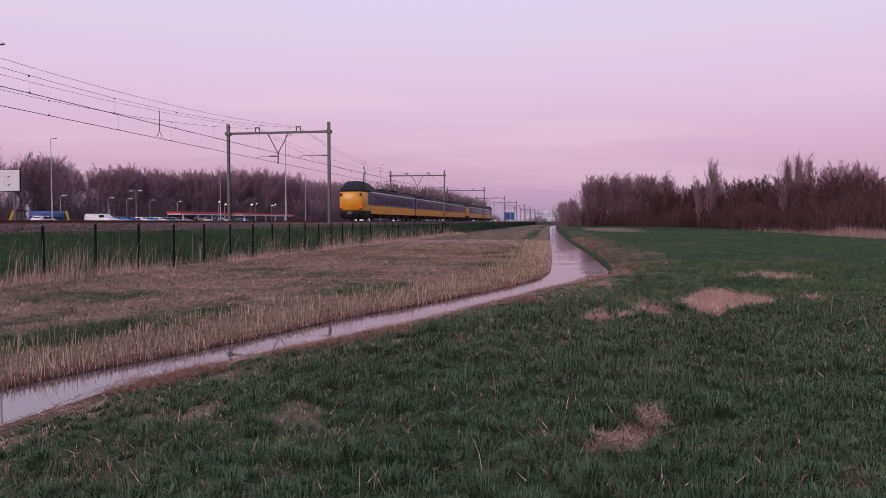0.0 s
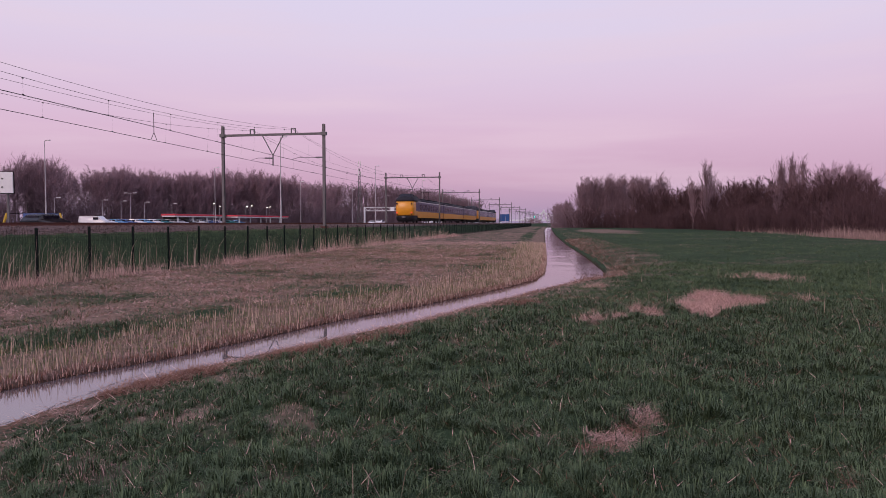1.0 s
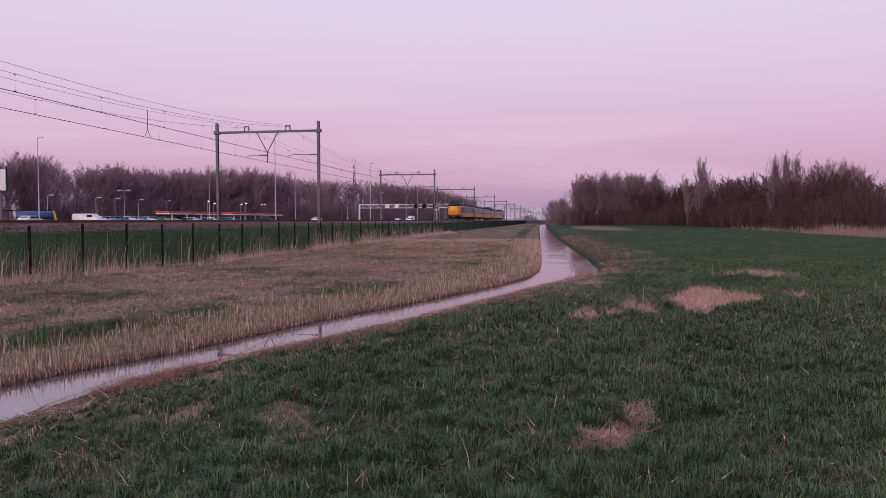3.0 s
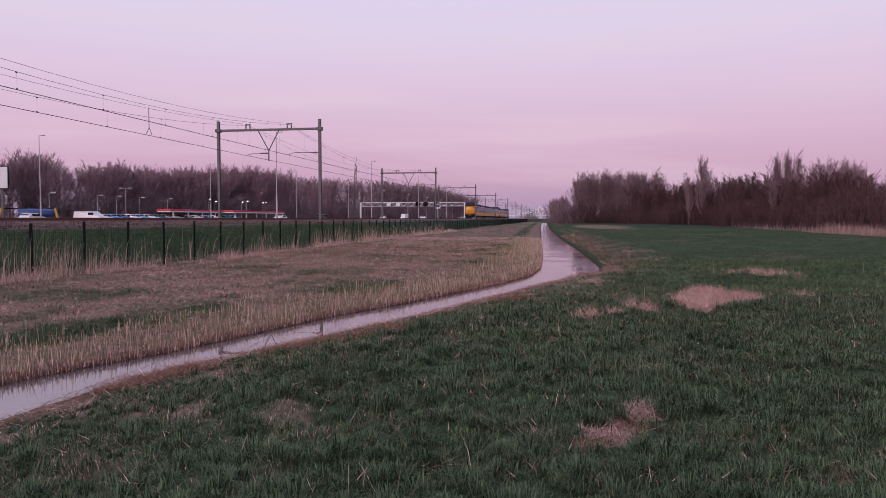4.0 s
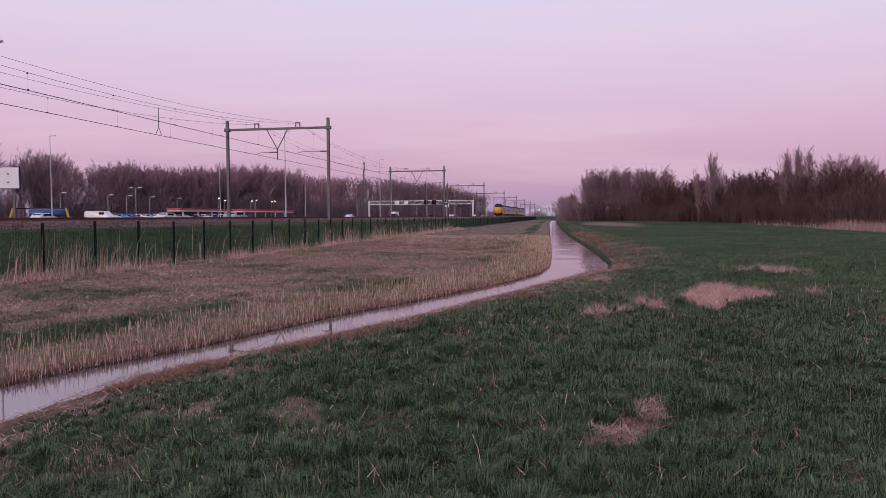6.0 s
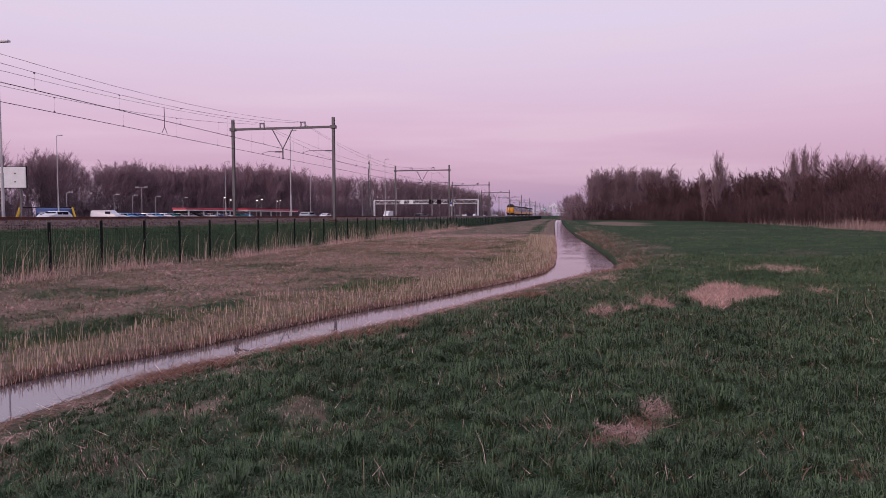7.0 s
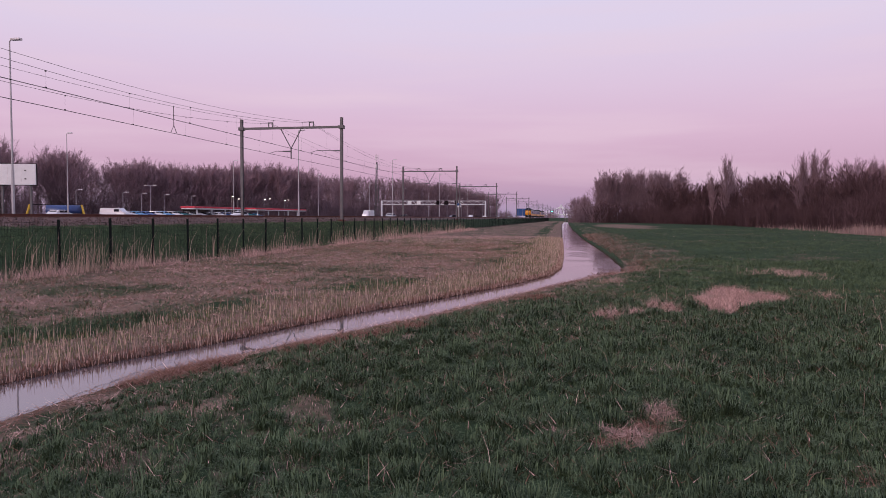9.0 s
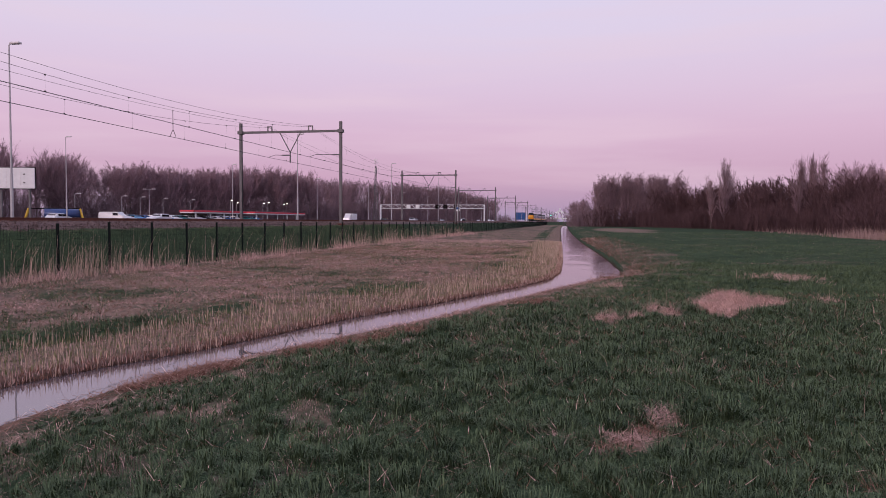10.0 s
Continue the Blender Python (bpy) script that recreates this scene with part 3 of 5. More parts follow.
    for mt, pick in ((DEAD, r.uniform(0, 1, q) < 0.6), (STRAW, r.uniform(0, 1, q) < 0.12)):
        p = place(x[pick], y[pick])
        p[:, 2] += r.uniform(0.02, 0.12, len(p))
        blades("bank_litter", p, r.uniform(0.12, 0.4, len(p)), 0.016 * (y[pick] / 26), r.uniform(0.75, 1.0, len(p)), mt, "brown reed litter along the ditch edge", "reeds", False, 17)
    # dry patches in the meadow
    for k, (cx, cy, rx, ry, amount) in enumerate(DRY_PATCHES):
        n = int(6500 * rx * ry * amount / (1 + cy / 25)) + 50
        a = r.uniform(0, 6.28, n)
        rad = np.sqrt(r.uniform(0, 1, n)) * (1.0 + 0.3 * np.sin(3 * a + k) + 0.2 * np.sin(7 * a + 2 * k))
        x, y = cx + rx * rad * np.cos(a), cy + ry * rad * np.sin(a)
        p = place(x, y)
        p[:, 2] += r.uniform(0, 0.16 if cy > 12 else 0.09, n) * amount * (1 - rad ** 2).clip(0, 1)
        blades("dry_grass_patch", p, r.uniform(0.10, 0.28, n), 0.0042 * (1 + cy / 11), r.uniform(0.55 if cy > 12 else 0.9, 0.995, n), STRAW if cy > 12 or k % 2 else DEAD, "matted patch of pale pinkish dry grass", "dry grass", False, 200 + k)
    # thicker heaps of raked reed by the water
    for k, (cx, cy) in enumerate(((-3.05, 10.5), (-3.5, 10.0), (-3.75, 9.5), (-4.75, 8.3), (-5.1, 7.6), (-2.6, 11.2), (-1.0, 16.2), (0.9, 25.2))):
        n = 1300
        a, rad = r.uniform(0, 6.28, n), np.sqrt(r.uniform(0, 1, n))
        x, y = cx + 0.5 * rad * np.cos(a), cy + 0.5 * rad * np.sin(a)
        d, fs = ditch_distance(x, y)
        ok = (d > 0.25) & ~fs
        p = place(x[ok], y[ok])
        p[:, 2] += r.uniform(0, 0.07, len(p)) * (1 - rad[ok] ** 2)
        blades("cut_reed_heap", p, r.uniform(0.08, 0.26, len(p)), 0.006 * (1 + cy / 14) * r.uniform(0.7, 1.3, len(p)), r.uniform(0.85, 1.0, len(p)), DEAD, "reddish heap of raked cut reed on the bank", "reeds", False, 300 + k)
    # dead thatch between the tussocks
    x, y = scatter(r, 34000, 3.4, 18, lambda y: np.maximum(-0.95 * y - 0.5, -6.5), lambda y: 0.47 * y + 1.0)
    d, fs = ditch_distance(x, y)
    ok = (d > 0.5) & ~fs & (r.uniform(0, 1, len(x)) < 0.32 + 0.55 * wave(x, y, 0.9, 46) + 0.3 * wave(x, y, 3.2, 47))
    x, y = x[ok], y[ok]
    for mt, pick in ((DEAD, r.uniform(0, 1, len(x)) < 0.65), (STRAW, r.uniform(0, 1, len(x)) < 0.3)):
        p = place(x[pick], y[pick])
        q = len(p)
        p[:, 2] += r.uniform(0.02, 0.10, q)
        blades("dead_thatch", p, r.uniform(0.05, 0.17, q), 0.0042 * (1 + p[:, 1] / 10), r.uniform(0.75, 1.0, q), mt, "thin dead grass thatch between green tussocks", "dry grass", False, 19)
    # single dead stalks in the meadow
    x, y = scatter(r, 110, 4, 24, lambda y: -0.35 * y, lambda y: 0.5 * y)
    d, fs = ditch_distance(x, y)
    ok = (d > 1) & ~fs
    x, y = x[ok], y[ok]
    blades("dead_stalks", place(x, y), r.uniform(0.2, 0.5, len(x)), 0.0035 * (1 + y / 14), r.uniform(0.0, 0.8, len(x)), REED, "single thin dead stalks standing in the meadow", "stalks", True, 14)
    # reed belt before the trees
    x, y = scatter(r, 20000, 58, 150, lambda y: 27 + 0.045 * y, lambda y: 30.5 + 0.06 * y)
    keep = r.uniform(0, 1, len(x)) < np.interp(y, [58, 90, 100, 150], [0.8, 0.6, 0.03, 0.015])
    x, y = x[keep], y[keep]
    blades("reed_belt", place(x, y), r.uniform(0.3, 1.7, len(x)) * (0.75 + 0.5 * wave(x, y, 6, 37)), 0.04 * (y / 70), np.abs(r.normal(0.1, 0.25, len(x))).clip(0, 0.9), BELT, "tall pale reed belt in front of bare trees", "reeds", False, 15)


build_grass()
build_reeds()


# ---- railway ----
def build_track():
    bm = bmesh.new()
    prof = [(-30.0, 1.12), (-28.7, 1.62), (-21.05, 1.62), (-19.75, 1.26)]
    ys = graded([(-60, 0), (10, 5), (70, 0.25), (140, 2), (900, 40)])
    xs = np.interp(np.linspace(0, 3, 40), range(4), [p[0] for p in prof])
    zs = np.interp(np.linspace(0, 3, 40), range(4), [p[1] for p in prof])
    r = np.random.RandomState(2)
    Z = zs[None] + r.normal(0, 0.02, (len(ys), 40)) * np.where(ys < 140, 1, 0)[:, None]
    v = [(x, y, z) for y, row in zip(ys, Z) for x, z in zip(xs, row)]
    f = [(j * 40 + i, j * 40 + i + 1, j * 40 + 41 + i, j * 40 + 40 + i) for j in range(len(ys) - 1) for i in range(39)]
    bm.free()
    ob = new("ballast_bed", mesh_of("ballast_bed", v, f, BALLAST))
    tagged(ob, "brownish crushed stone ballast bed of the railway", "ballast", kind="structure")
    # loose stones on the shoulder
    n = 14000
    y = 12 + 60 * r.uniform(0, 1, n) ** 1.3
    x = r.uniform(-21.6, -19.6, n)
    z = np.interp(x, [p[0] for p in prof], [p[1] for p in prof])
    s = r.uniform(0.025, 0.075, n)
    c = np.column_stack([x, y, z])
    tet = np.array([(1, 0.2, -0.5), (-0.6, 0.9, -0.5), (-0.5, -0.9, -0.5), (0.1, 0.0, 0.9)])
    vv = (c[:, None] + s[:, None, None] * (tet[None] + r.normal(0, 0.25, (n, 4, 3)))).reshape(-1, 3)
    o = np.arange(n)[:, None] * 4
    ff = np.concatenate([o + [0, 1, 3], o + [1, 2, 3], o + [2, 0, 3]], 1).reshape(-1, 3)
    tagged(new("ballast_stones", mesh_of("ballast_stones", vv.tolist(), ff.tolist(), BALLAST)), "loose crushed stones on the ballast shoulder", "stones", kind="stuff")
    for cx in (TRACK_NEAR, TRACK_FAR):
        tr = empty("railway_track", pose(cx, 0, RAIL_TOP), "rusty steel rails on concrete sleepers", "railway track", "railway tracks", "structure")
        for sx in (-0.75, 0.75):
            bm = bmesh.new()
            loft(bm, [[(sx + a, yy, b) for a, b in ((-0.036, 0), (0.036, 0), (0.036, -0.04), (0.01, -0.055), (0.01, -0.13), (0.07, -0.16), (-0.07, -0.16), (-0.01, -0.13), (-0.01, -0.055), (-0.036, -0.04))] for yy in (-60, 900)])
            part("rail", bm, RAIL, tr)
        bm = bmesh.new()
        box(bm, -1.3, 1.3, -0.13, 0.13, -0.30, -0.155)
        first = part("sleeper", bm, SLEEPER, tr)
        first.matrix_basis = pose(0, 8, 0)
        for k in range(1, 130):
            share("sleeper", first.data, tr, pose(0, 8 + 0.6 * k, 0))


POST_NEAR, POST_FAR = -20.0, -29.24
GANTRY_STEP, GANTRY_FIRST = 57.6, 57.2


def build_gantries():
    g = empty("catenary_gantry", pose(0, GANTRY_FIRST, 0), "grey steel portal carrying overhead wires over two tracks", "catenary gantry", "catenary gantries")
    mid = (TRACK_NEAR + TRACK_FAR) / 2
    for px in (POST_NEAR, POST_FAR):
        bm = bmesh.new()
        # rolled H section
        sec = [(0.11, -0.11), (0.11, -0.09), (0.015, -0.09), (0.015, 0.09), (0.11, 0.09), (0.11, 0.11), (-0.11, 0.11), (-0.11, 0.09), (-0.015, 0.09), (-0.015, -0.09), (-0.11, -0.09), (-0.11, -0.11)]
        loft(bm, [[(px + u, v, h) for u, v in sec] for h in (1.0, 10.25)])
        post = part("post", bm, STEEL, g)
        part("foot_block", boxed(px - 0.28, px + 0.28, -0.28, 0.28, 0.9, 1.5, bevel=0.04), RAIL, post)
        part("bracket", boxed(px - 0.24, px + 0.24, -0.2, 0.2, 9.28, 9.56, bevel=0.02), STEEL, post)
    part("beam", boxed(POST_FAR - 0.1, POST_NEAR + 0.1, -0.11, 0.11, 9.34, 9.52), STEEL, g)
    for tx in (TRACK_NEAR, TRACK_FAR):
        bm = bmesh.new()
        box(bm, tx - 0.22, tx + 0.22, -0.05, 0.05, 9.86, 9.94)
        box(bm, tx - 0.22, tx - 0.15, -0.05, 0.05, 9.52, 9.9)
        box(bm, tx + 0.15, tx + 0.22, -0.05, 0.05, 9.52, 9.9)
        part("wire_saddle", bm, STEEL, g)
    v = bmesh.new()
    tube(v, (mid - 0.95, 0, 9.36), (mid, 0, 7.65), 0.045)
    tube(v, (mid + 0.95, 0, 9.36), (mid, 0, 7.65), 0.045)
    tube(v, (mid, 0, 7.7), (mid, 0, 6.75), 0.055)
    part("hanger_bracket", v, STEEL, g)
    for ex, tx in ((POST_NEAR, TRACK_NEAR), (mid, TRACK_FAR)):
        a = bmesh.new()
        tube(a, (ex, 0, 7.40), (ex - 0.75, 0, 7.41), 0.06)
        tube(a, (ex - 0.75, 0, 7.41), (tx + 0.5, 0, 7.44), 0.025)
        tube(a, (tx + 0.5, 0, 7.44), (tx - 0.1, 0, 7.26), 0.02)
        part("registration_arm", a, STEEL, g)
    for k in range(-1, 13):
        if k:
            copy_thing(g, pose(0, GANTRY_FIRST + GANTRY_STEP * k, 0))


def wire(name, pts, r, parent):
    """One unbroken wire through the points."""
    rings = [[(x - r, y, z), (x, y, z - r), (x + r, y, z), (x, y, z + r)] for x, y, z in pts]
    return part(name, loft(bmesh.new(), rings), WIRE, parent)


def build_wires():
    for tx, feed_sag in ((TRACK_NEAR, 1.52), (TRACK_FAR, 1.18)):
        t = empty("overhead_line", pose(0, 0, 0), "thin dark overhead contact and carrying wires with droppers", "overhead wires", "overhead wires")
        contact, carry, feed = [], [], []
        for k in range(-2, 11):
            y0 = GANTRY_FIRST + GANTRY_STEP * k
            s0, s1 = (0.2, -0.2) if k % 2 else (-0.2, 0.2)
            contact.append((tx + s0, y0, 7.25))
            n = 16 if k < 2 else 6
            for i in range(n):
                u = i / n
                carry.append((tx + (s0 + (s1 - s0) * u) * 0.3, y0 + GANTRY_STEP * u, 9.84 - 1.84 * 4 * u * (1 - u)))
                feed.append((tx - 0.12, y0 + GANTRY_STEP * u, 9.93 - feed_sag * 4 * u * (1 - u)))
            if k < 3:
                for i in range(10):
                    u = (i + 0.68) / 10
                    xc, y, z = tx + (s0 + (s1 - s0) * u), y0 + GANTRY_STEP * u, 9.84 - 1.84 * 4 * u * (1 - u)
                    xt = tx + (s0 + (s1 - s0) * u) * 0.3
                    part("dropper", bar((xt, y, z), (xc, y, 7.26), 0.003, n=3), WIRE, t)
                    part("clamp", boxed(xt - 0.02, xt + 0.02, y - 0.04, y + 0.04, z - 0.05, z + 0.01, bevel=0.006), WIRE, t)
                    part("clamp", boxed(xc - 0.02, xc + 0.02, y - 0.04, y + 0.04, 7.25, 7.31, bevel=0.006), WIRE, t)
        for off in (-0.04, 0.04):
            wire("contact_wire", [(x + off, y, z) for x, y, z in contact], 0.0085, t)
        wire("carrying_wire", carry, 0.009, t)
        wire("feeder_wire", feed, 0.0085, t)


def build_insulator():
    h = empty("section_insulator", pose(TRACK_FAR, 42.3, 0), "thin hanging section insulator with a forked foot", "insulator")
    part("rod", bar((0, 0, 7.75), (0, 0, 9.05), 0.022, n=6), WIRE, h)
    for s in (-1, 1):
        part("prong", bar((0, 0, 7.75), (0, s * 0.32, 7.3), 0.018, n=5), WIRE, h)


def build_fence():
    f = empty("fence", pose(FENCE_X, 19.47, 0), "dark green steel mesh fence along the railway", "fence")
    post = part("post", boxed(-0.035, 0.035, -0.035, 0.035, -0.4, 1.61, bevel=0.006), FENCE, f)
    bm = bmesh.new()
    for k in range(9):
        box(bm, -0.003, 0.003, 0.03, 2.47, -0.1 + 0.2 * k, -0.094 + 0.2 * k)
    for k in range(24):
        y = 0.05 + k * 0.1043
        box(bm, -0.002, 0.002, y - 0.0018, y + 0.0018, -0.12, 1.53)
    panel = part("mesh_panel", bm, FENCE, f)
    for k in range(-5, 150):
        y = 2.5 * k
        dz = float(height(FENCE_X + 0.1, 19.47 + y)) + 0.2
        if k:
            share("post", post.data, f, pose(0, y, dz, 0, random.uniform(-1, 1)))
            share("mesh_panel", panel.data, f, pose(0, y, dz))


build_track()
build_gantries()
build_wires()
build_insulator()
build_fence()


# ---- trees ----
# this twig colour too is lightened in place of haze
DARK_TWIG = mat("dark_undergrowth_and_shaded_wood_twigs", (0.155, 0.105, 0.118), 0.9, island=0.7, hue=(0.34, 0.235, 0.26), scale=0.5, fine=6, spec=0.06)


class Limbs:
    """Collects tapered limbs and flat twigs into one mesh."""

    def __init__(self):
        self.v, self.f = [], []

    def limb(self, a, b, r0, r1, n=3):
        d = (b - a).normalized()
        u = d.orthogonal().normalized()
        w = d.cross(u)
        o = len(self.v)
        for p, r in ((a, r0), (b, r1)):
            for i in range(n):
                t = 2 * math.pi * i / n
                self.v.append(p + u * (r * math.cos(t)) + w * (r * math.sin(t)))
        for i in range(n):
            j = (i + 1) % n
            self.f.append((o + i, o + j, o + n + j, o + n + i))

    def twig(self, a, b, r):
        d = b - a
        u = d.cross(Vector((random.uniform(-1, 1), random.uniform(-1, 1), random.uniform(-1, 1)))).normalized() * r
        o = len(self.v)
        self.v += [a - u, a + u, b]
        self.f.append((o, o + 1, o + 2))


def swing(d, angle):
    """d turned away by an angle in a random direction."""
    ax = d.orthogonal().normalized()
    ax.rotate(Matrix.Rotation(random.uniform(0, 6.283), 3, d))
    q = d.copy()
    q.rotate(Matrix.Rotation(angle, 3, ax))
    return q


def bare_tree(h, spread, limbs, sec, twigs, upright, fork, twig_mat, label, seed, thick=1.0):
    """A leafless tree: a trunk mesh and a crown of limbs and twigs."""
    random.seed(seed)
    root = empty("bare_tree", pose(0, 0, 0), label, "tree", "bare trees")
    trunk, crown = Limbs(), Limbs()
    p, d, r = Vector((0, 0, -0.3)), Vector((random.uniform(-0.04, 0.04), random.uniform(-0.04, 0.04), 1)).normalized(), h * 0.014 * thick
    path = [(p.copy(), r)]
    steps = 9
    for i in range(steps):
        q = p + d * (h * 0.74 / steps)
        r1 = r * 0.80
        trunk.limb(p, q, r, r1, 6)
        p, r = q, r1
        path.append((p.copy(), r))
        d = (swing(d, radians(random.uniform(0, 9))) + Vector((0, 0, 0.25))).normalized()
    for k in range(limbs):
        u = fork + (1 - fork) * (k + random.random()) / limbs
        s = u * steps
        i = min(int(s), steps - 1)
        a = path[i][0].lerp(path[i + 1][0], s - i)
        rr = path[i][1] * 0.6
        az = k * 2.4 + random.uniform(-0.5, 0.5)
        tilt = radians(random.uniform(*upright)) * (1.15 - 0.65 * u)
        d = Vector((math.cos(az) * math.sin(tilt), math.sin(az) * math.sin(tilt), math.cos(tilt)))
        ln = spread * (0.5 + 0.6 * math.sin(math.pi * min(1, 0.15 + 0.85 * u))) * random.uniform(0.75, 1.2)
        pts = [a]
        b = a
        for j in range(4):
            e = b + d * (ln / 4)
            crown.limb(b, e, rr, rr * 0.68, 3)
            b, rr = e, rr * 0.68
            pts.append(b)
            d = (swing(d, radians(random.uniform(4, 16))) + Vector((0, 0, 0.14))).normalized()
        for j in range(sec):
            w = random.uniform(0.2, 1.0) * 4
            i2 = min(int(w), 3)
            a2 = pts[i2].lerp(pts[i2 + 1], w - i2)
            d2 = (swing((pts[i2 + 1] - pts[i2]).normalized(), radians(random.uniform(18, 48))) + Vector((0, 0, 0.18))).normalized()
            l2 = ln * random.uniform(0.14, 0.32)
            e2 = a2 + d2 * l2
            crown.limb(a2, e2, 0.022 * thick, 0.009 * thick, 3)
            for _ in range(twigs):
                a3 = a2.lerp(e2, random.uniform(0.15, 1.0))
                d3 = (swing(d2, radians(random.uniform(10, 50))) + Vector((0, 0, 0.2))).normalized()
                crown.twig(a3, a3 + d3 * l2 * random.uniform(0.35, 0.8), 0.0125 * thick)
    t = new("trunk", mesh_of("trunk", trunk.v, trunk.f, BARK, True))
    c = new("crown", mesh_of("crown", crown.v, crown.f, twig_mat))
    t.parent = c.parent = root
    return root


def shrub(h, w, stems, label, twig_mat, seed, branch=9):
    """A many-stemmed leafless bush."""
    random.seed(seed)
    root = empty("bare_shrub", pose(0, 0, 0), label, "shrub", "bare shrubs")
    low, high = Limbs(), Limbs()
    for _ in range(stems):
        a = Vector((random.gauss(0, w * 0.33), random.gauss(0, w * 0.33), -0.1))
        d = Vector((random.gauss(0, 0.28), random.gauss(0, 0.28), 1)).normalized()
        ln = h * random.uniform(0.55, 1.05)
        b = a + d * ln * 0.5
        e = b + (d + Vector((random.gauss(0, 0.15), random.gauss(0, 0.15), 0.1))).normalized() * ln * 0.5
        low.limb(a, b, 0.035, 0.025)
        low.limb(b, e, 0.025, 0.01)
        for _ in range(branch):
            t = random.uniform(0.12, 1)
            s = a.lerp(b, t * 2) if t < 0.5 else b.lerp(e, t * 2 - 1)
            k = s + swing(d, radians(random.uniform(12, 55))) * ln * random.uniform(0.12, 0.3)
            high.twig(s, k, 0.022)
            m = s.lerp(k, 0.5)
            high.twig(m, m + swing(d, radians(random.uniform(10, 60))) * ln * random.uniform(0.08, 0.2), 0.018)
    o = len(low.v)
    c = new("branch_tangle", mesh_of("branch_tangle", low.v + high.v, low.f + [tuple(i + o for i in f) for f in high.f], twig_mat))
    c.parent = root
    tagged(c, kind="stuff")
    return root


def put(proto, x, y, s=1.0, sink=0.0):
    ob = copy_thing(proto, pose(x, y, float(height(x, y)) - sink, 0, 0, random.uniform(0, 360)))
    ob.scale = (s * random.uniform(0.9, 1.1), s * random.uniform(0.9, 1.1), s)
    return ob


def retire(protos, spots):
    """Moves the first-built ones to places of their own."""
    for p, (x, y) in zip(protos, spots):
        p.matrix_basis = pose(x, y, float(height(x, y)))


def build_far_wood():
    """The wood far along the motorway, too far off to tell its trees apart."""
    random.seed(91)
    protos = [bare_tree(13, 5.6, 22, 7, 6, (20, 62), 0.3, TWIG, "far bare tree", 50 + i, 2.0) for i in range(2)]
    protos += [shrub(5.5, 4.2, 26, "far shrub", TWIG, 60, 9)]
    shapes = []
    for p in protos:
        vs, fs = [], []
        for c in p.children:
            o = len(vs)
            vs += [tuple(v.co) for v in c.data.vertices]
            fs += [tuple(i + o for i in f.vertices) for f in c.data.polygons]
        shapes.append((np.array(vs), fs))
        for c in list(p.children) + [p]:
            bpy.data.objects.remove(c)
    verts, faces, total = [], [], 0

    def add(shape, x, y, s):
        nonlocal total
        v, f = shape
        a = random.uniform(0, 6.283)
        ca, sa = math.cos(a) * s, math.sin(a) * s
        verts.append(np.column_stack([x + v[:, 0] * ca - v[:, 1] * sa, y + v[:, 0] * sa + v[:, 1] * ca, 1.1 + v[:, 2] * s]))
        faces.extend([tuple(i + total for i in q) for q in f])
        total += len(v)
    for k in range(150):
        y = 262 + 480 * random.random() ** 1.4
        x = -80 - abs(random.gauss(0, 12)) - 10 * (y < 290)
        add(random.choice(shapes[:2]), x, y, random.uniform(1.5, 1.8) * float(np.interp(y, [262, 330, 430], [0.74, 0.86, 1.0])))
    for k in range(230):
        y = 250 + 450 * random.random() ** 1.3
        add(shapes[2], -79 - abs(random.gauss(0, 6)) - 8 * (y < 285), y, random.uniform(1.2, 2.0))
    for k in range(40):
        y = 620 + 330 * random.random()
        add(shapes[2], random.choice((-78, -76, -30, -31)) * y / 760 + random.gauss(0, 4), y, random.uniform(0.8, 1.5))
    # the darker twig colour puts the wood's inner shading into its material
    ob = new("far_wood", mesh_of("far_wood", np.concatenate(verts).tolist(), faces, DARK_TWIG))
    tagged(ob, "far leafless brown wood along the motorway, shading put into its twig colour", "wood", kind="stuff")


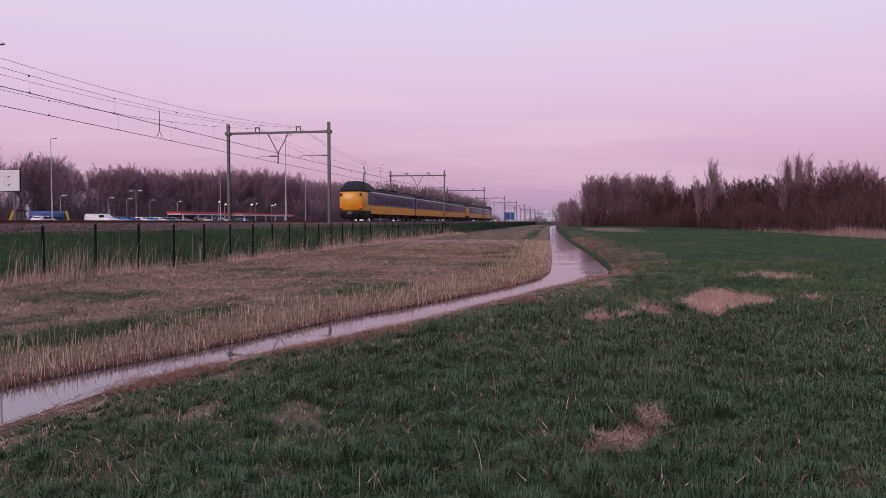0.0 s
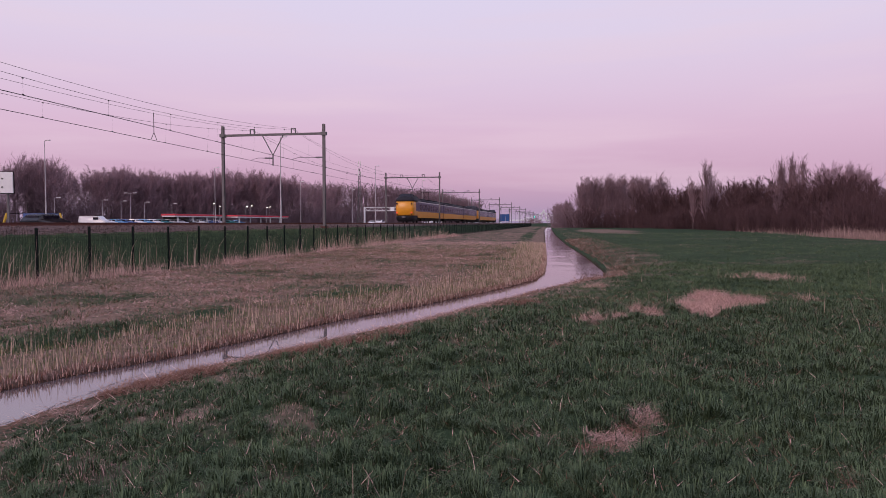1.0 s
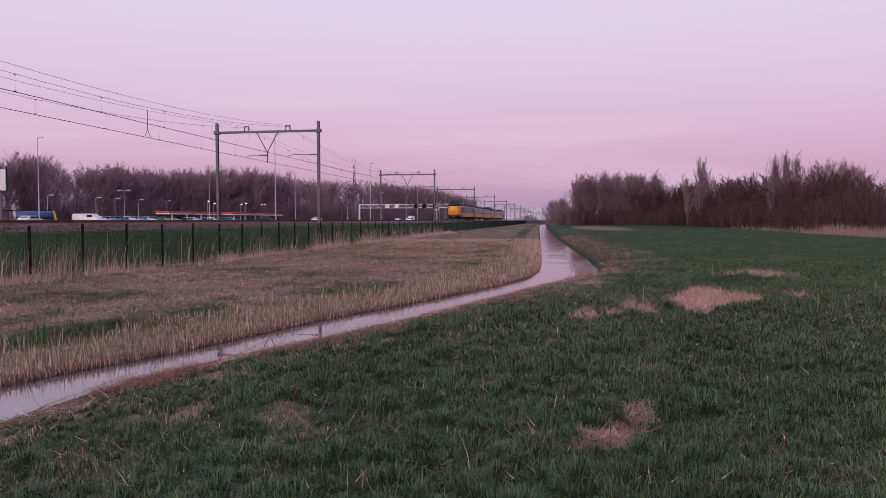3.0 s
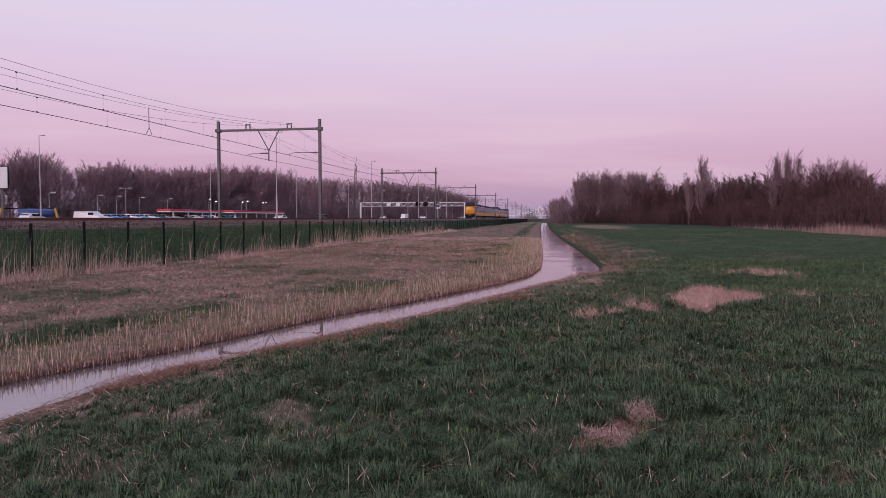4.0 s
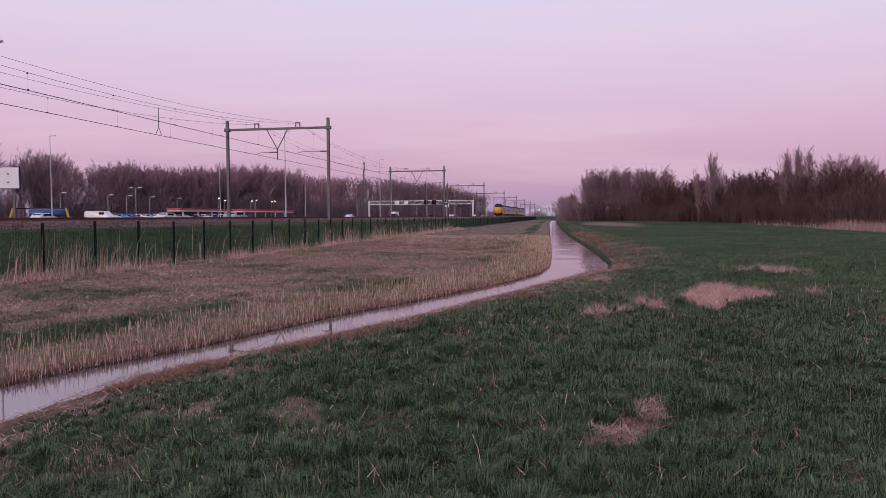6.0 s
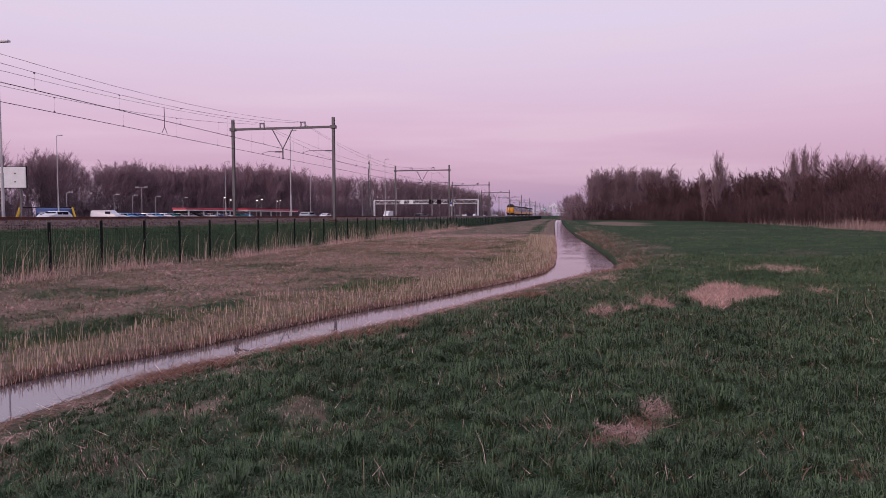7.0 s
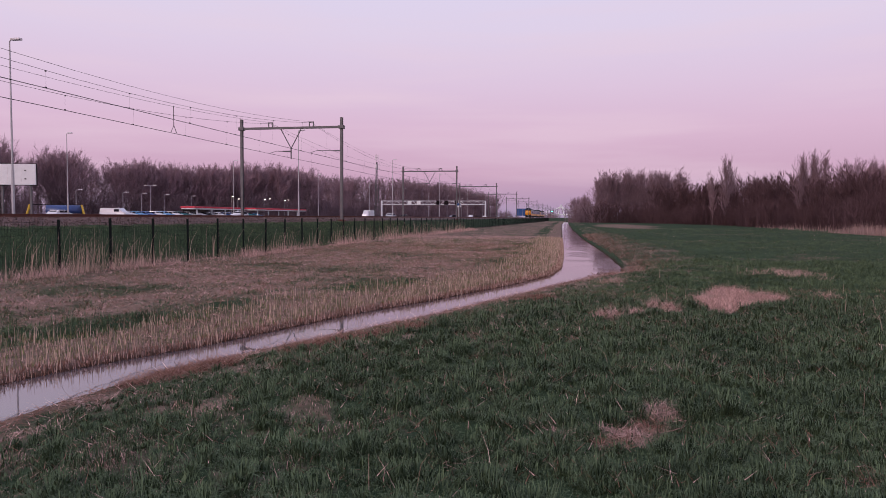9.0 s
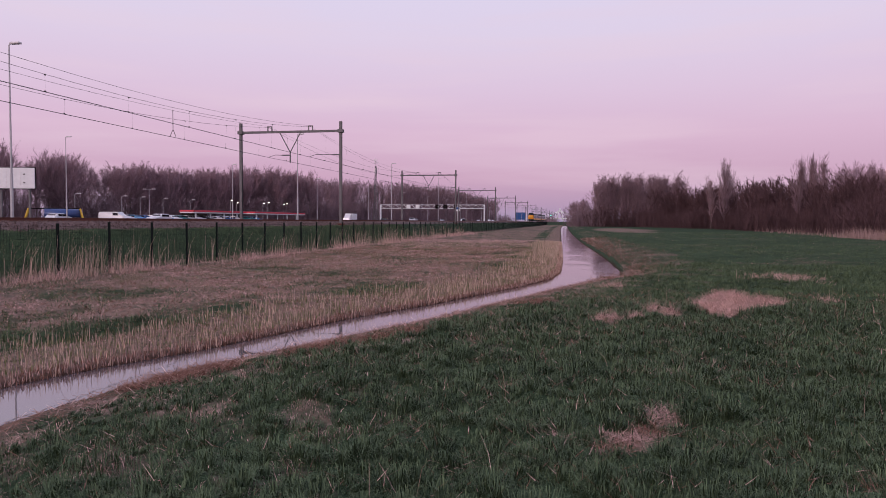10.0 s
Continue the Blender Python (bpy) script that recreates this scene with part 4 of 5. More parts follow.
def build_trees():
    broad = [bare_tree(13, 5.6, 34, 12, 13, (20, 62), 0.3, TWIG, "tall bare broadleaf tree with a wide dense crown", 10 + i, 1.2) for i in range(4)]
    slim = [bare_tree(13, 5.0, 32, 11, 12, (10, 30), 0.16, PALE_TWIG, "slender bare poplar with steep pale branches", 20 + i, 1.2) for i in range(3)]
    willow = [bare_tree(7, 3.8, 28, 10, 10, (15, 60), 0.05, RED_TWIG, "low bare willow tree with dense reddish twigs", 25 + i, 1.3) for i in range(3)]
    bush = [shrub(4.6, 3.4, 60, "dense leafless reddish-brown willow shrub", RED_TWIG, 30 + i, 11) for i in range(3)]
    dark = [shrub(5.5, 4.2, 60, "dense leafless dark undergrowth shrub", DARK_TWIG, 40 + i, 11) for i in range(2)]
    retire(broad + slim + willow + bush + dark, [(-112, 96), (-118, 120), (-104, 150), (-96, 176), (46, 150), (50, 168), (44, 190), (50, 120), (49, 130), (52, 140),
                                                 (40, 118), (42, 128), (43, 140), (-112, 110), (-104, 140)])
    random.seed(77)
    # wood beyond the motorway: edge line from beside the camera to far along
    edge = [(-122, 60), (-110, 116), (-97, 160), (-86, 184), (-78.5, 207)]

    def along(u):
        i = min(int(u), len(edge) - 2)
        return edge[i][0] + (edge[i + 1][0] - edge[i][0]) * (u - i), edge[i][1] + (edge[i + 1][1] - edge[i][1]) * (u - i)
    for k in range(125):
        u = random.random() * (len(edge) - 1)
        x, y = along(u)
        put(random.choice(broad), x - abs(random.gauss(0, 9)), y, random.uniform(1.0, 1.25) * float(np.interp(u, [1.0, 1.4, 1.8, 2.4, 3.0], [1.0, 0.98, 0.91, 0.87, 1.0])))
    for k in range(110):
        x, y = along(random.random() ** 0.8 * (len(edge) - 1))
        put(random.choice(dark), x - random.uniform(-2, 12), y, random.uniform(0.8, 1.45))
    for k in range(9):
        put(random.choice(broad), -86 - random.uniform(0, 8), 208 + 6 * k, random.uniform(1.0, 1.25))
    for k in range(24):
        put(random.choice(dark), -82 - random.uniform(0, 8), 204 + 2.6 * k, random.uniform(1.0, 1.5))
    # thicket, willows and poplars beyond the meadow
    wood = ([70, 115, 205, 270], [36, 39, 34, 16])
    for k in range(112):
        y = 70 + 190 * random.random()
        put(random.choice(bush), float(np.interp(y, *wood)) + abs(random.gauss(0, 6)), y, random.uniform(0.75, 1.3))
    for k in range(72):
        y = 80 + 175 * random.random()
        put(random.choice(willow), float(np.interp(y, *wood)) + 4 + abs(random.gauss(0, 8)), y, random.uniform(0.9, 1.3) * (0.72 + 0.0026 * y))
    for k in range(26):
        y = 125 + 125 * random.random()
        put(random.choice(willow), float(np.interp(y, *wood)) + random.uniform(5, 13), y, random.uniform(1.15, 1.4) * (0.72 + 0.0028 * y))
    for x, y, s in ((36.8, 187, 1.42), (38.9, 190, 1.2), (34.8, 194, 1.1), (43.2, 150, 1.15), (45.8, 152, 1.22), (48.3, 150, 1.2)):
        ob = put(random.choice(slim), x, y, s)
        ob.scale = (s * 0.72, s * 0.72, s)
    for k in range(5):
        put(random.choice(broad), 48.0 + 1.5 * k + random.uniform(-0.5, 0.5), random.uniform(134, 140), random.uniform(0.85, 0.98))
    # plantation of poplars in close rows
    for i in range(12):
        for j in range(3):
            put(random.choice(slim), 8.5 + i * 2.6 + random.gauss(0, 0.5), 268 + j * 5 + random.gauss(0, 1), random.uniform(1.3, 1.62))
    for k in range(14):
        put(random.choice(dark), random.uniform(-2.5, 12), random.uniform(258, 290), random.uniform(1.0, 1.6))
    for k in range(20):
        put(random.choice(bush), 8 + 1.55 * k, random.uniform(256, 263), random.uniform(1.0, 1.7))
    for k in range(6):
        put(random.choice(broad), random.uniform(-2, 6), random.uniform(270, 290), random.uniform(0.7, 0.85))


build_trees()
build_far_wood()


# ---- the train ----
CAR = 26.9
PLOUGH = mat("worn_grey_plough", (0.022, 0.022, 0.026), 0.8, scale=2, fine=20, spec=0.2)


def side_ring(y, half, low, top, n=7):
    """Body section: upright sides and a rounded roof."""
    pts = [(-half, y, low), (half, y, low), (half, y, top - 0.55)]
    for i in range(1, n):
        t = math.pi * i / n
        pts.append((half * math.cos(t), y, top - 0.55 + 0.55 * math.sin(t) ** 0.8))
    pts.append((-half, y, top - 0.55))
    return pts


def build_train():
    train = empty("passenger_train", pose(TRACK_NEAR, 72, RAIL_TOP), "yellow and dark blue electric intercity train with raised cabs", "train")
    for k in range(5):
        y0 = k * CAR
        a, b = y0 + 0.25, y0 + CAR - 0.25
        tail, head = k in (0, 3), k in (2, 4)
        ya, yb = (a + 3.4 if tail else a), (b - 3.4 if head else b)
        body = part("car_body", loft(bmesh.new(), [side_ring(y, 1.33, 0.95, 3.72) for y in (ya, yb)]), BLUE, train, "dark blue railway car with a yellow lower side")
        for s in (-1, 1):
            x0, x1 = sorted((s * 1.325, s * 1.352))
            part("lower_panel", boxed(x0, x1, ya, yb, 0.78, 1.72), YELLOW, body, "yellow lower side panel")
            part("gutter", boxed(min(s * 1.30, s * 1.375), max(s * 1.30, s * 1.375), ya, yb, 3.13, 3.25), PALE, body, "pale gutter strip")
            n = 9
            for i in range(n):
                w0 = ya + 1.6 + i * (yb - ya - 3.2) / n
                part("window", boxed(min(s * 1.32, s * 1.343), max(s * 1.32, s * 1.343), w0 + 0.2, w0 + (yb - ya - 3.2) / n - 0.35, 1.95, 2.85, bevel=0.01), TRAIN_GLASS, body)
            for yd in (ya + 0.3, yb - 1.3):
                part("door", boxed(min(s * 1.32, s * 1.347), max(s * 1.32, s * 1.347), yd, yd + 1.0, 1.0, 3.0, bevel=0.02), BLUE, body)
        part("roof_shell", loft(bmesh.new(), [[(x * 1.012, y, z) for x, _, z in [(1.33 * math.cos(math.pi * i / 10), 0, 3.2 + 0.56 * math.sin(math.pi * i / 10) ** 0.8) for i in range(11)]] for y in (ya, yb)]), ROOF, body, "dark grimy rounded roof", True)
        for i in range(4):
            yy = ya + 3 + i * (yb - ya - 6) / 3
            part("roof_unit", boxed(-0.6, 0.6, yy - 1.0, yy + 1.0, 3.6, 3.92, bevel=0.05), ROOF, body)
        for i in range(5):
            yy = a + 7 + i * 2.9
            part("underfloor_box", boxed(-1.15, 1.15, yy, yy + random.uniform(1.9, 2.75), 0.32, 0.95, bevel=0.03), UNDER, body)
        for yb2 in (a + 4.2, b - 4.2):
            bog = bmesh.new()
            box(bog, -1.1, 1.1, yb2 - 1.9, yb2 + 1.9, 0.42, 0.72, 0.05)
            for s in (-1.05, 1.05):
                box(bog, s - 0.06, s + 0.06, yb2 - 1.7, yb2 + 1.7, 0.3, 0.85, 0.03)
            part("bogie", bog, UNDER, body)
            for yw in (yb2 - 1.25, yb2 + 1.25):
                for s in (-0.78, 0.78):
                    part("wheel", bar((s - 0.07, yw, 0.46), (s + 0.07, yw, 0.46), 0.46, n=18), UNDER, body)
        if not head:
            part("gangway", boxed(-0.9, 0.9, b - 0.1, b + 0.6, 0.9, 3.4, bevel=0.05), UNDER, body)
        for end, on in ((1, tail), (-1, head)):
            if not on:
                continue
            base = a if end == 1 else b
            build_cab(body, base, end)
        if k in (0, 3):
            build_pantograph(body, a + 17)
    return train


def build_cab(body, base, end):
    """A driving end: yellow nose, raised dark cab over it, plough and lamps; end = 1 faces back along the track."""
    def Y(v):
        return base + end * v

    def ring(z, inset, half, back=3.5, bulge=0.22):
        p = []
        for i in range(9):
            u = -1 + 2 * i / 8
            p.append((u * (half - 0.08), Y(inset + bulge * abs(u) ** 2.6), z))
        p += [(half, Y(inset + bulge + 0.5), z), (half, Y(back), z), (-half, Y(back), z), (-half, Y(inset + bulge + 0.5), z)]
        return p
    part("nose", loft(bmesh.new(), [ring(1.08, 0.12, 1.33), ring(1.22, 0.0, 1.345), ring(2.2, 0.0, 1.345), ring(3.1, 0.10, 1.33), ring(3.2, 0.2, 1.28)]), YELLOW, body, "yellow rounded train nose", True)
    # raised cab
    part("cab_hump", loft(bmesh.new(), [ring(3.18, 0.06, 1.36, 6.6), ring(3.42, 0.10, 1.34, 6.2), ring(3.9, 0.75, 1.12, 4.4), ring(4.25, 1.15, 0.92, 3.2), ring(4.33, 1.4, 0.7, 2.8)]), ROOF, body, "dark raised driver's cab on the roof", True)
    wind = bmesh.new()
    for s0, s1 in ((-0.78, -0.06), (0.06, 0.78)):
        q = [(s0, Y(0.76 + 0.03), 3.86), (s1, Y(0.76 + 0.03), 3.86), (s1 * 0.9, Y(1.12), 4.2), (s0 * 0.9, Y(1.12), 4.2)]
        vs = [wind.verts.new((x, y - end * 0.05, z)) for x, y, z in q] + [wind.verts.new((x, y + end * 0.03, z)) for x, y, z in q]
        for f in ((0, 1, 2, 3), (4, 7, 6, 5), (0, 4, 5, 1), (1, 5, 6, 2), (2, 6, 7, 3), (3, 7, 4, 0)):
            wind.faces.new([vs[i] for i in f])
    part("windscreen", wind, GLASS, body)
    for s in (-1, 1):
        part("cab_side_window", boxed(min(s * 1.0, s * 1.12), max(s * 1.0, s * 1.12), min(Y(1.5), Y(2.6)), max(Y(1.5), Y(2.6)), 3.92, 4.15, bevel=0.02), GLASS, body)
        part("side_band", boxed(min(s * 1.33, s * 1.356), max(s * 1.33, s * 1.356), min(Y(2.2), Y(3.6)), max(Y(2.2), Y(3.6)), 1.74, 3.1, bevel=0.012), BLUE, body)
        part("top_lamp", boxed(s * 1.1 - 0.1, s * 1.1 + 0.1, min(Y(0.06), Y(0.2)), max(Y(0.06), Y(0.2)), 2.7, 2.95, bevel=0.02), GLASS, body, "dark upper headlight")
        part("tail_lamp", boxed(s * 1.1 - 0.11, s * 1.1 + 0.11, min(Y(0.03), Y(0.2)), max(Y(0.03), Y(0.2)), 1.42, 1.55, bevel=0.02), TAIL, body, "lit red tail lamp")
        part("headlight", boxed(s * 1.1 - 0.11, s * 1.1 + 0.11, min(Y(0.03), Y(0.2)), max(Y(0.03), Y(0.2)), 1.2, 1.36, bevel=0.02), GLASS, body)
    part("plough", loft(bmesh.new(), [ring(0.18, 0.25, 1.15, 2.6, 0.5), ring(0.55, -0.05, 1.30, 3.0, 0.3), ring(0.95, 0.12, 1.32, 3.4), ring(1.1, 0.16, 1.31, 3.4)]), PLOUGH, body, "dark grey snow plough under the nose", True)
    cp = bmesh.new()
    box(cp, -0.22, 0.22, min(Y(-0.35), Y(0.5)), max(Y(-0.35), Y(0.5)), 0.7, 1.0, 0.04)
    part("coupler", cp, STEEL, body)
    for x in (-0.85, 0.85):
        part("buffer_plate", boxed(x - 0.2, x + 0.2, min(Y(-0.06), Y(0.3)), max(Y(-0.06), Y(0.3)), 0.6, 0.82, bevel=0.03), UNDER, body)


def build_pantograph(body, y):
    p = bmesh.new()
    box(p, -0.8, 0.8, y - 1.1, y + 1.1, 3.74, 3.86)
    tube(p, (-0.5, y - 0.9, 3.86), (-0.3, y + 0.9, 4.5), 0.035)
    tube(p, (0.5, y - 0.9, 3.86), (0.3, y + 0.9, 4.5), 0.035)
    tube(p, (-0.3, y + 0.9, 4.5), (-0.45, y - 0.2, 5.2), 0.028)
    tube(p, (0.3, y + 0.9, 4.5), (0.45, y - 0.2, 5.2), 0.028)
    box(p, -0.85, 0.85, y - 0.3, y - 0.15, 5.18, 5.24)
    part("pantograph", p, UNDER, body)


train = build_train()

# ---- motorway ----
MOTORWAY_Z = 1.1


def build_motorway():
    bm = boxed(-72, -35, -80, 2200, MOTORWAY_Z - 0.3, MOTORWAY_Z + 0.03)
    tagged(part("road", bm, ASPHALT), "dark asphalt motorway beyond the railway", "motorway", kind="structure")
    bm = boxed(-102, -76, 60, 172, MOTORWAY_Z - 0.3, MOTORWAY_Z + 0.035)
    tagged(part("pavement", bm, ASPHALT), "dark asphalt parking area of the service station", "parking area", kind="structure")


def lamp_post(h, arm, double, lit, label):
    root = empty("street_lamp", pose(0, 0, 0), label, "street lamp", "street lamps")
    part("pole", bar((0, 0, -0.3), (0, 0, h), 0.085 if h > 8 else 0.06, 0.045, n=10), ZINC, root)
    part("sleeve", bar((0, 0, -0.2), (0, 0, h * 0.3), 0.11 if h > 8 else 0.075, 0.10 if h > 8 else 0.07, n=10), ZINC, root)
    for s in ((-1, 1) if double else (1,)):
        part("arm", bar((0, 0, h), (s * arm, 0, h + 0.12), 0.04, n=6), ZINC, root)
        hd = bmesh.new()
        e = arm + (0.35 if lit else 0.75)
        box(hd, min(s * arm, s * e), max(s * arm, s * e), -0.16, 0.16, h + 0.05, h + 0.2, 0.05)
        part("lamp_head", hd, LAMP if lit else PALE, root)
    return root


def build_lamps():
    z = MOTORWAY_Z
    tall = lamp_post(12.4, 0.15, False, False, "tall slender grey motorway lamp post")
    tall.matrix_basis = pose(-38, 41.2, z)
    for k in range(1, 14):
        copy_thing(tall, pose(-38, 41.2 + 49.6 * k, z))
    for k in range(-1, 12):
        copy_thing(tall, pose(-72.8, 88.9 + 49.6 * k, z))
    low = lamp_post(5.2, 0.5, False, False, "low grey car park lamp post")
    low.matrix_basis = pose(-90, 125.3, z)
    for x, y in ((-90, 131.3), (-90, 139.5), (-90, 112), (-90, 150.5)):
        copy_thing(low, pose(x, y, z))
    twin = lamp_post(7.0, 0.7, True, False, "grey car park lamp post with two arms")
    twin.matrix_basis = pose(-90, 134.5, z)
    lit = lamp_post(5.2, 0.12, False, True, "lit car park lamp post")
    lit.matrix_basis = pose(-82, 155, z)
    for x, y, dz in ((-82, 158, -0.5), (-82, 172.5, -0.3), (-82, 175.5, 0.5), (-82, 185.5, -0.2), (-82, 187.5, 0.6)):
        copy_thing(lit, pose(x, y, z + min(0, dz)))


def car(kind, paint, label):
    """A parked or driving vehicle that points along +y, its wheels on z = 0."""
    root = empty(kind, pose(0, 0, 0), label, {"car": "car", "van": "van", "box_truck": "truck"}[kind], "vehicles")
    if kind == "car":
        prof = [(-2.1, 0.35), (-2.15, 0.85), (-1.95, 1.0), (-1.45, 1.42), (0.15, 1.46), (0.95, 1.0), (1.95, 0.85), (2.15, 0.6), (2.1, 0.32)]
        half, wheels = 0.88, (-1.3, 1.3)
    elif kind == "van":
        prof = [(-2.6, 0.4), (-2.65, 1.0), (-2.6, 1.85), (-2.4, 1.95), (1.1, 1.95), (1.75, 1.25), (2.5, 1.1), (2.65, 0.8), (2.6, 0.35)]
        half, wheels = 0.98, (-1.6, 1.7)
    else:
        prof = [(1.2, 0.5), (1.2, 2.0), (1.3, 2.3), (2.2, 2.3), (2.75, 1.5), (3.4, 1.3), (3.5, 0.8), (3.4, 0.45)]
        half, wheels = 1.0, (-2.0, 2.5)
    bm = bmesh.new()
    inner = 0.86
    loft(bm, [[(s * half * (inner if z > 1.1 else 1.0), y, z) for y, z in prof] for s in (-1, 1)])
    bmesh.ops.bevel(bm, geom=list(bm.edges), offset=0.05, segments=2, affect="EDGES")
    body = part("body", bm, paint, root, smooth=False)
    if kind == "box_truck":
        part("cargo_box", boxed(-1.1, 1.1, -3.4, 1.15, 0.85, 2.65, bevel=0.04), WHITE, root)
        part("chassis", boxed(-0.9, 0.9, -3.3, 1.5, 0.5, 0.84), UNDER, root)
        win = [(1.35, 1.5, 2.1, 2.2)]
    elif kind == "van":
        win = [(0.2, 1.15, 1.3, 1.75)]
    else:
        win = [(-1.3, -0.35, 1.03, 1.36), (-0.25, 0.5, 1.03, 1.36)]
    for y0, z0, y1, z1 in [(w[0], w[2], w[1], w[3]) for w in win]:
        for s in (-1, 1):
            x = s * half * 0.93
            part("side_window", boxed(x - 0.06, x + 0.06, y0, max(y1, y0 + 0.3), z0, z1, bevel=0.02), GLASS, root)
    if kind == "car":
        part("rear_window", boxed(-0.6, 0.6, -1.78, -1.6, 1.1, 1.33, bevel=0.02), GLASS, root)
        part("windscreen", boxed(-0.62, 0.62, 0.5, 0.66, 1.1, 1.36, bevel=0.02), GLASS, root)
    for y in wheels:
        for s in (-1, 1):
            x = s * (half - 0.1)
            w = part("wheel", bar((x - 0.1, y, 0.33), (x + 0.1, y, 0.33), 0.33, n=16), TYRE, root)
            part("rim", bar((x - 0.105, y, 0.33), (x + 0.105, y, 0.33), 0.2, n=12), STEEL, w)
    return root


PAINTS = [mat("car_paint_" + n, c, 0.25, 0.1, vary=0.05) for n, c in (("white", (0.7, 0.7, 0.72)), ("silver", (0.35, 0.36, 0.38)), ("blue", (0.03, 0.09, 0.25)),
                                                                       ("black", (0.015, 0.015, 0.018)), ("teal", (0.02, 0.15, 0.17)), ("sky", (0.10, 0.28, 0.5)))]


def build_vehicles():
    z = MOTORWAY_Z + 0.035
    names = ("white", "silver", "blue", "black", "teal", "light blue")
    cars = [car("car", p, n + " parked car in a row") for p, n in zip(PAINTS, names)]
    van = car("van", PAINTS[0], "white parked delivery van")
    # the row of parked vehicles at the service station, nose to the railway
    row = [van, cars[0], cars[5], cars[2], cars[0], cars[5], cars[0], cars[4], cars[1], cars[0], cars[3]]
    used = set()
    for k, c in enumerate(row):
        m = pose(-83.0 + 0.42 * k, 113.5 + 2.35 * k, z, 0, 0, -90 + random.uniform(-4, 4))
        if c.name in used:
            copy_thing(c, m)
        else:
            c.matrix_basis = m
            used.add(c.name)
    for k in range(9):
        copy_thing(random.choice(cars), pose(-84 + random.uniform(-1, 1), 136 + 4.4 * k, z, 0, 0, random.uniform(-100, -80)))
    copy_thing(cars[0], pose(-80, 96, z, 0, 0, 4))
    # driving vehicles
    box_truck = car("box_truck", PAINTS[0], "white box truck driving on the motorway")
    moving = [(box_truck, -66, 180, 366, -16.9)]
    for kind, lane, face, y, v in ((cars[0], -45, 0, 150, 21), (cars[1], -42, 0, 215, 24), (cars[3], -45, 0, 30, 25), (cars[0], -62, 180, 345, -25), (cars[3], -62, 180, 470, -25),
                                   (cars[1], -66, 180, 560, -22), (cars[0], -42, 0, 330, 25), (cars[0], -62, 180, 250, -25), (cars[1], -45, 0, -60, 25), (van, -62, 180, 620, -24), (cars[0], -66, 180, 690, -22), (cars[0], -62, 180, 760, -24), (van, -45, 0, 420, 24),
                                   (cars[0], -42, 0, 470, 25), (cars[1], -45, 0, 560, 24), (cars[0], -62, 180, 880, -24)):
        c = copy_thing(kind, pose(lane, y, z))
        tagged(c, kind["label"].replace("parked car in a row", "car driving on the motorway").replace("parked delivery van", "delivery van driving on the motorway"))
        moving.append((c, lane, face, y, v))
    return moving


def build_station():
    z = MOTORWAY_Z
    # low red canopies of the filling station
    for x, y0, ln in ((-79.5, 131.5, 25), (-76.8, 154, 31)):
        c = empty("filling_station_canopy", pose(x, y0, z - 0.25), "long low red and white filling station canopy", "canopy", "filling station canopies")
        part("roof", boxed(-1.6, 1.6, 0, ln, 2.52, 2.88, bevel=0.05), RED, c, "red edge of the canopy")
        part("soffit", boxed(-1.5, 1.5, 0.1, ln - 0.1, 2.28, 2.516), WHITE, c, "white underside of the canopy")
        post = part("post", boxed(-0.12, 0.12, -0.12, 0.12, 0, 2.3), WHITE, c)
        post.matrix_basis = pose(1.2, 1.5, 0)
        for k in range(1, int(ln / 6)):
            share("post", post.data, c, pose(1.2, 1.5 + 6.0 * k, 0))
    shop = empty("station_shop", pose(-89, 150, z), "dark low filling station shop with wide windows", "shop")
    part("wall", boxed(-3, 3, 0, 18, 0, 2.3), UNDER, shop)
    for k in range(4):
        part("window", boxed(3.0, 3.05, 1 + 4.2 * k, 4 + 4.2 * k, 0.9, 2.0), GLASS, shop)
    # blue barrel-roofed shelter with yellow end frames
    s = empty("blue_shelter", pose(-96.2, 104.1, z, 0, 0, -50), "blue barrel-roofed shelter with yellow slanted end frames", "shelter")
    yellow = mat("yellow_frame_paint", (0.65, 0.42, 0.05), 0.5)
    blue = mat("blue_sheet", (0.03, 0.06, 0.18), 0.45)
    roof = []
    for y in (5.0, 10.6):
        roof.append([(1.6 * math.cos(math.pi * i / 10), y, 1.0 + 1.45 * math.sin(math.pi * i / 10) ** 0.7) for i in range(11)])
    part("roof", loft(bmesh.new(), roof), blue, s, "blue curved sheet roof", True)
    for y0, y1 in ((1.9, 2.6), (11.2, 10.6)):
        fr = bmesh.new()
        for x in (-1.6, 1.6):
            tube(fr, (x, y0, 0), (x, y1, 2.4), 0.16, n=6)
        tube(fr, (-1.6, y1, 2.4), (1.6, y1, 2.4), 0.14, n=6)
        part("end_frame", fr, yellow, s)
    part("ridge", bar((0, 2.6, 2.45), (0, 10.6, 2.5), 0.07), UNDER, s)


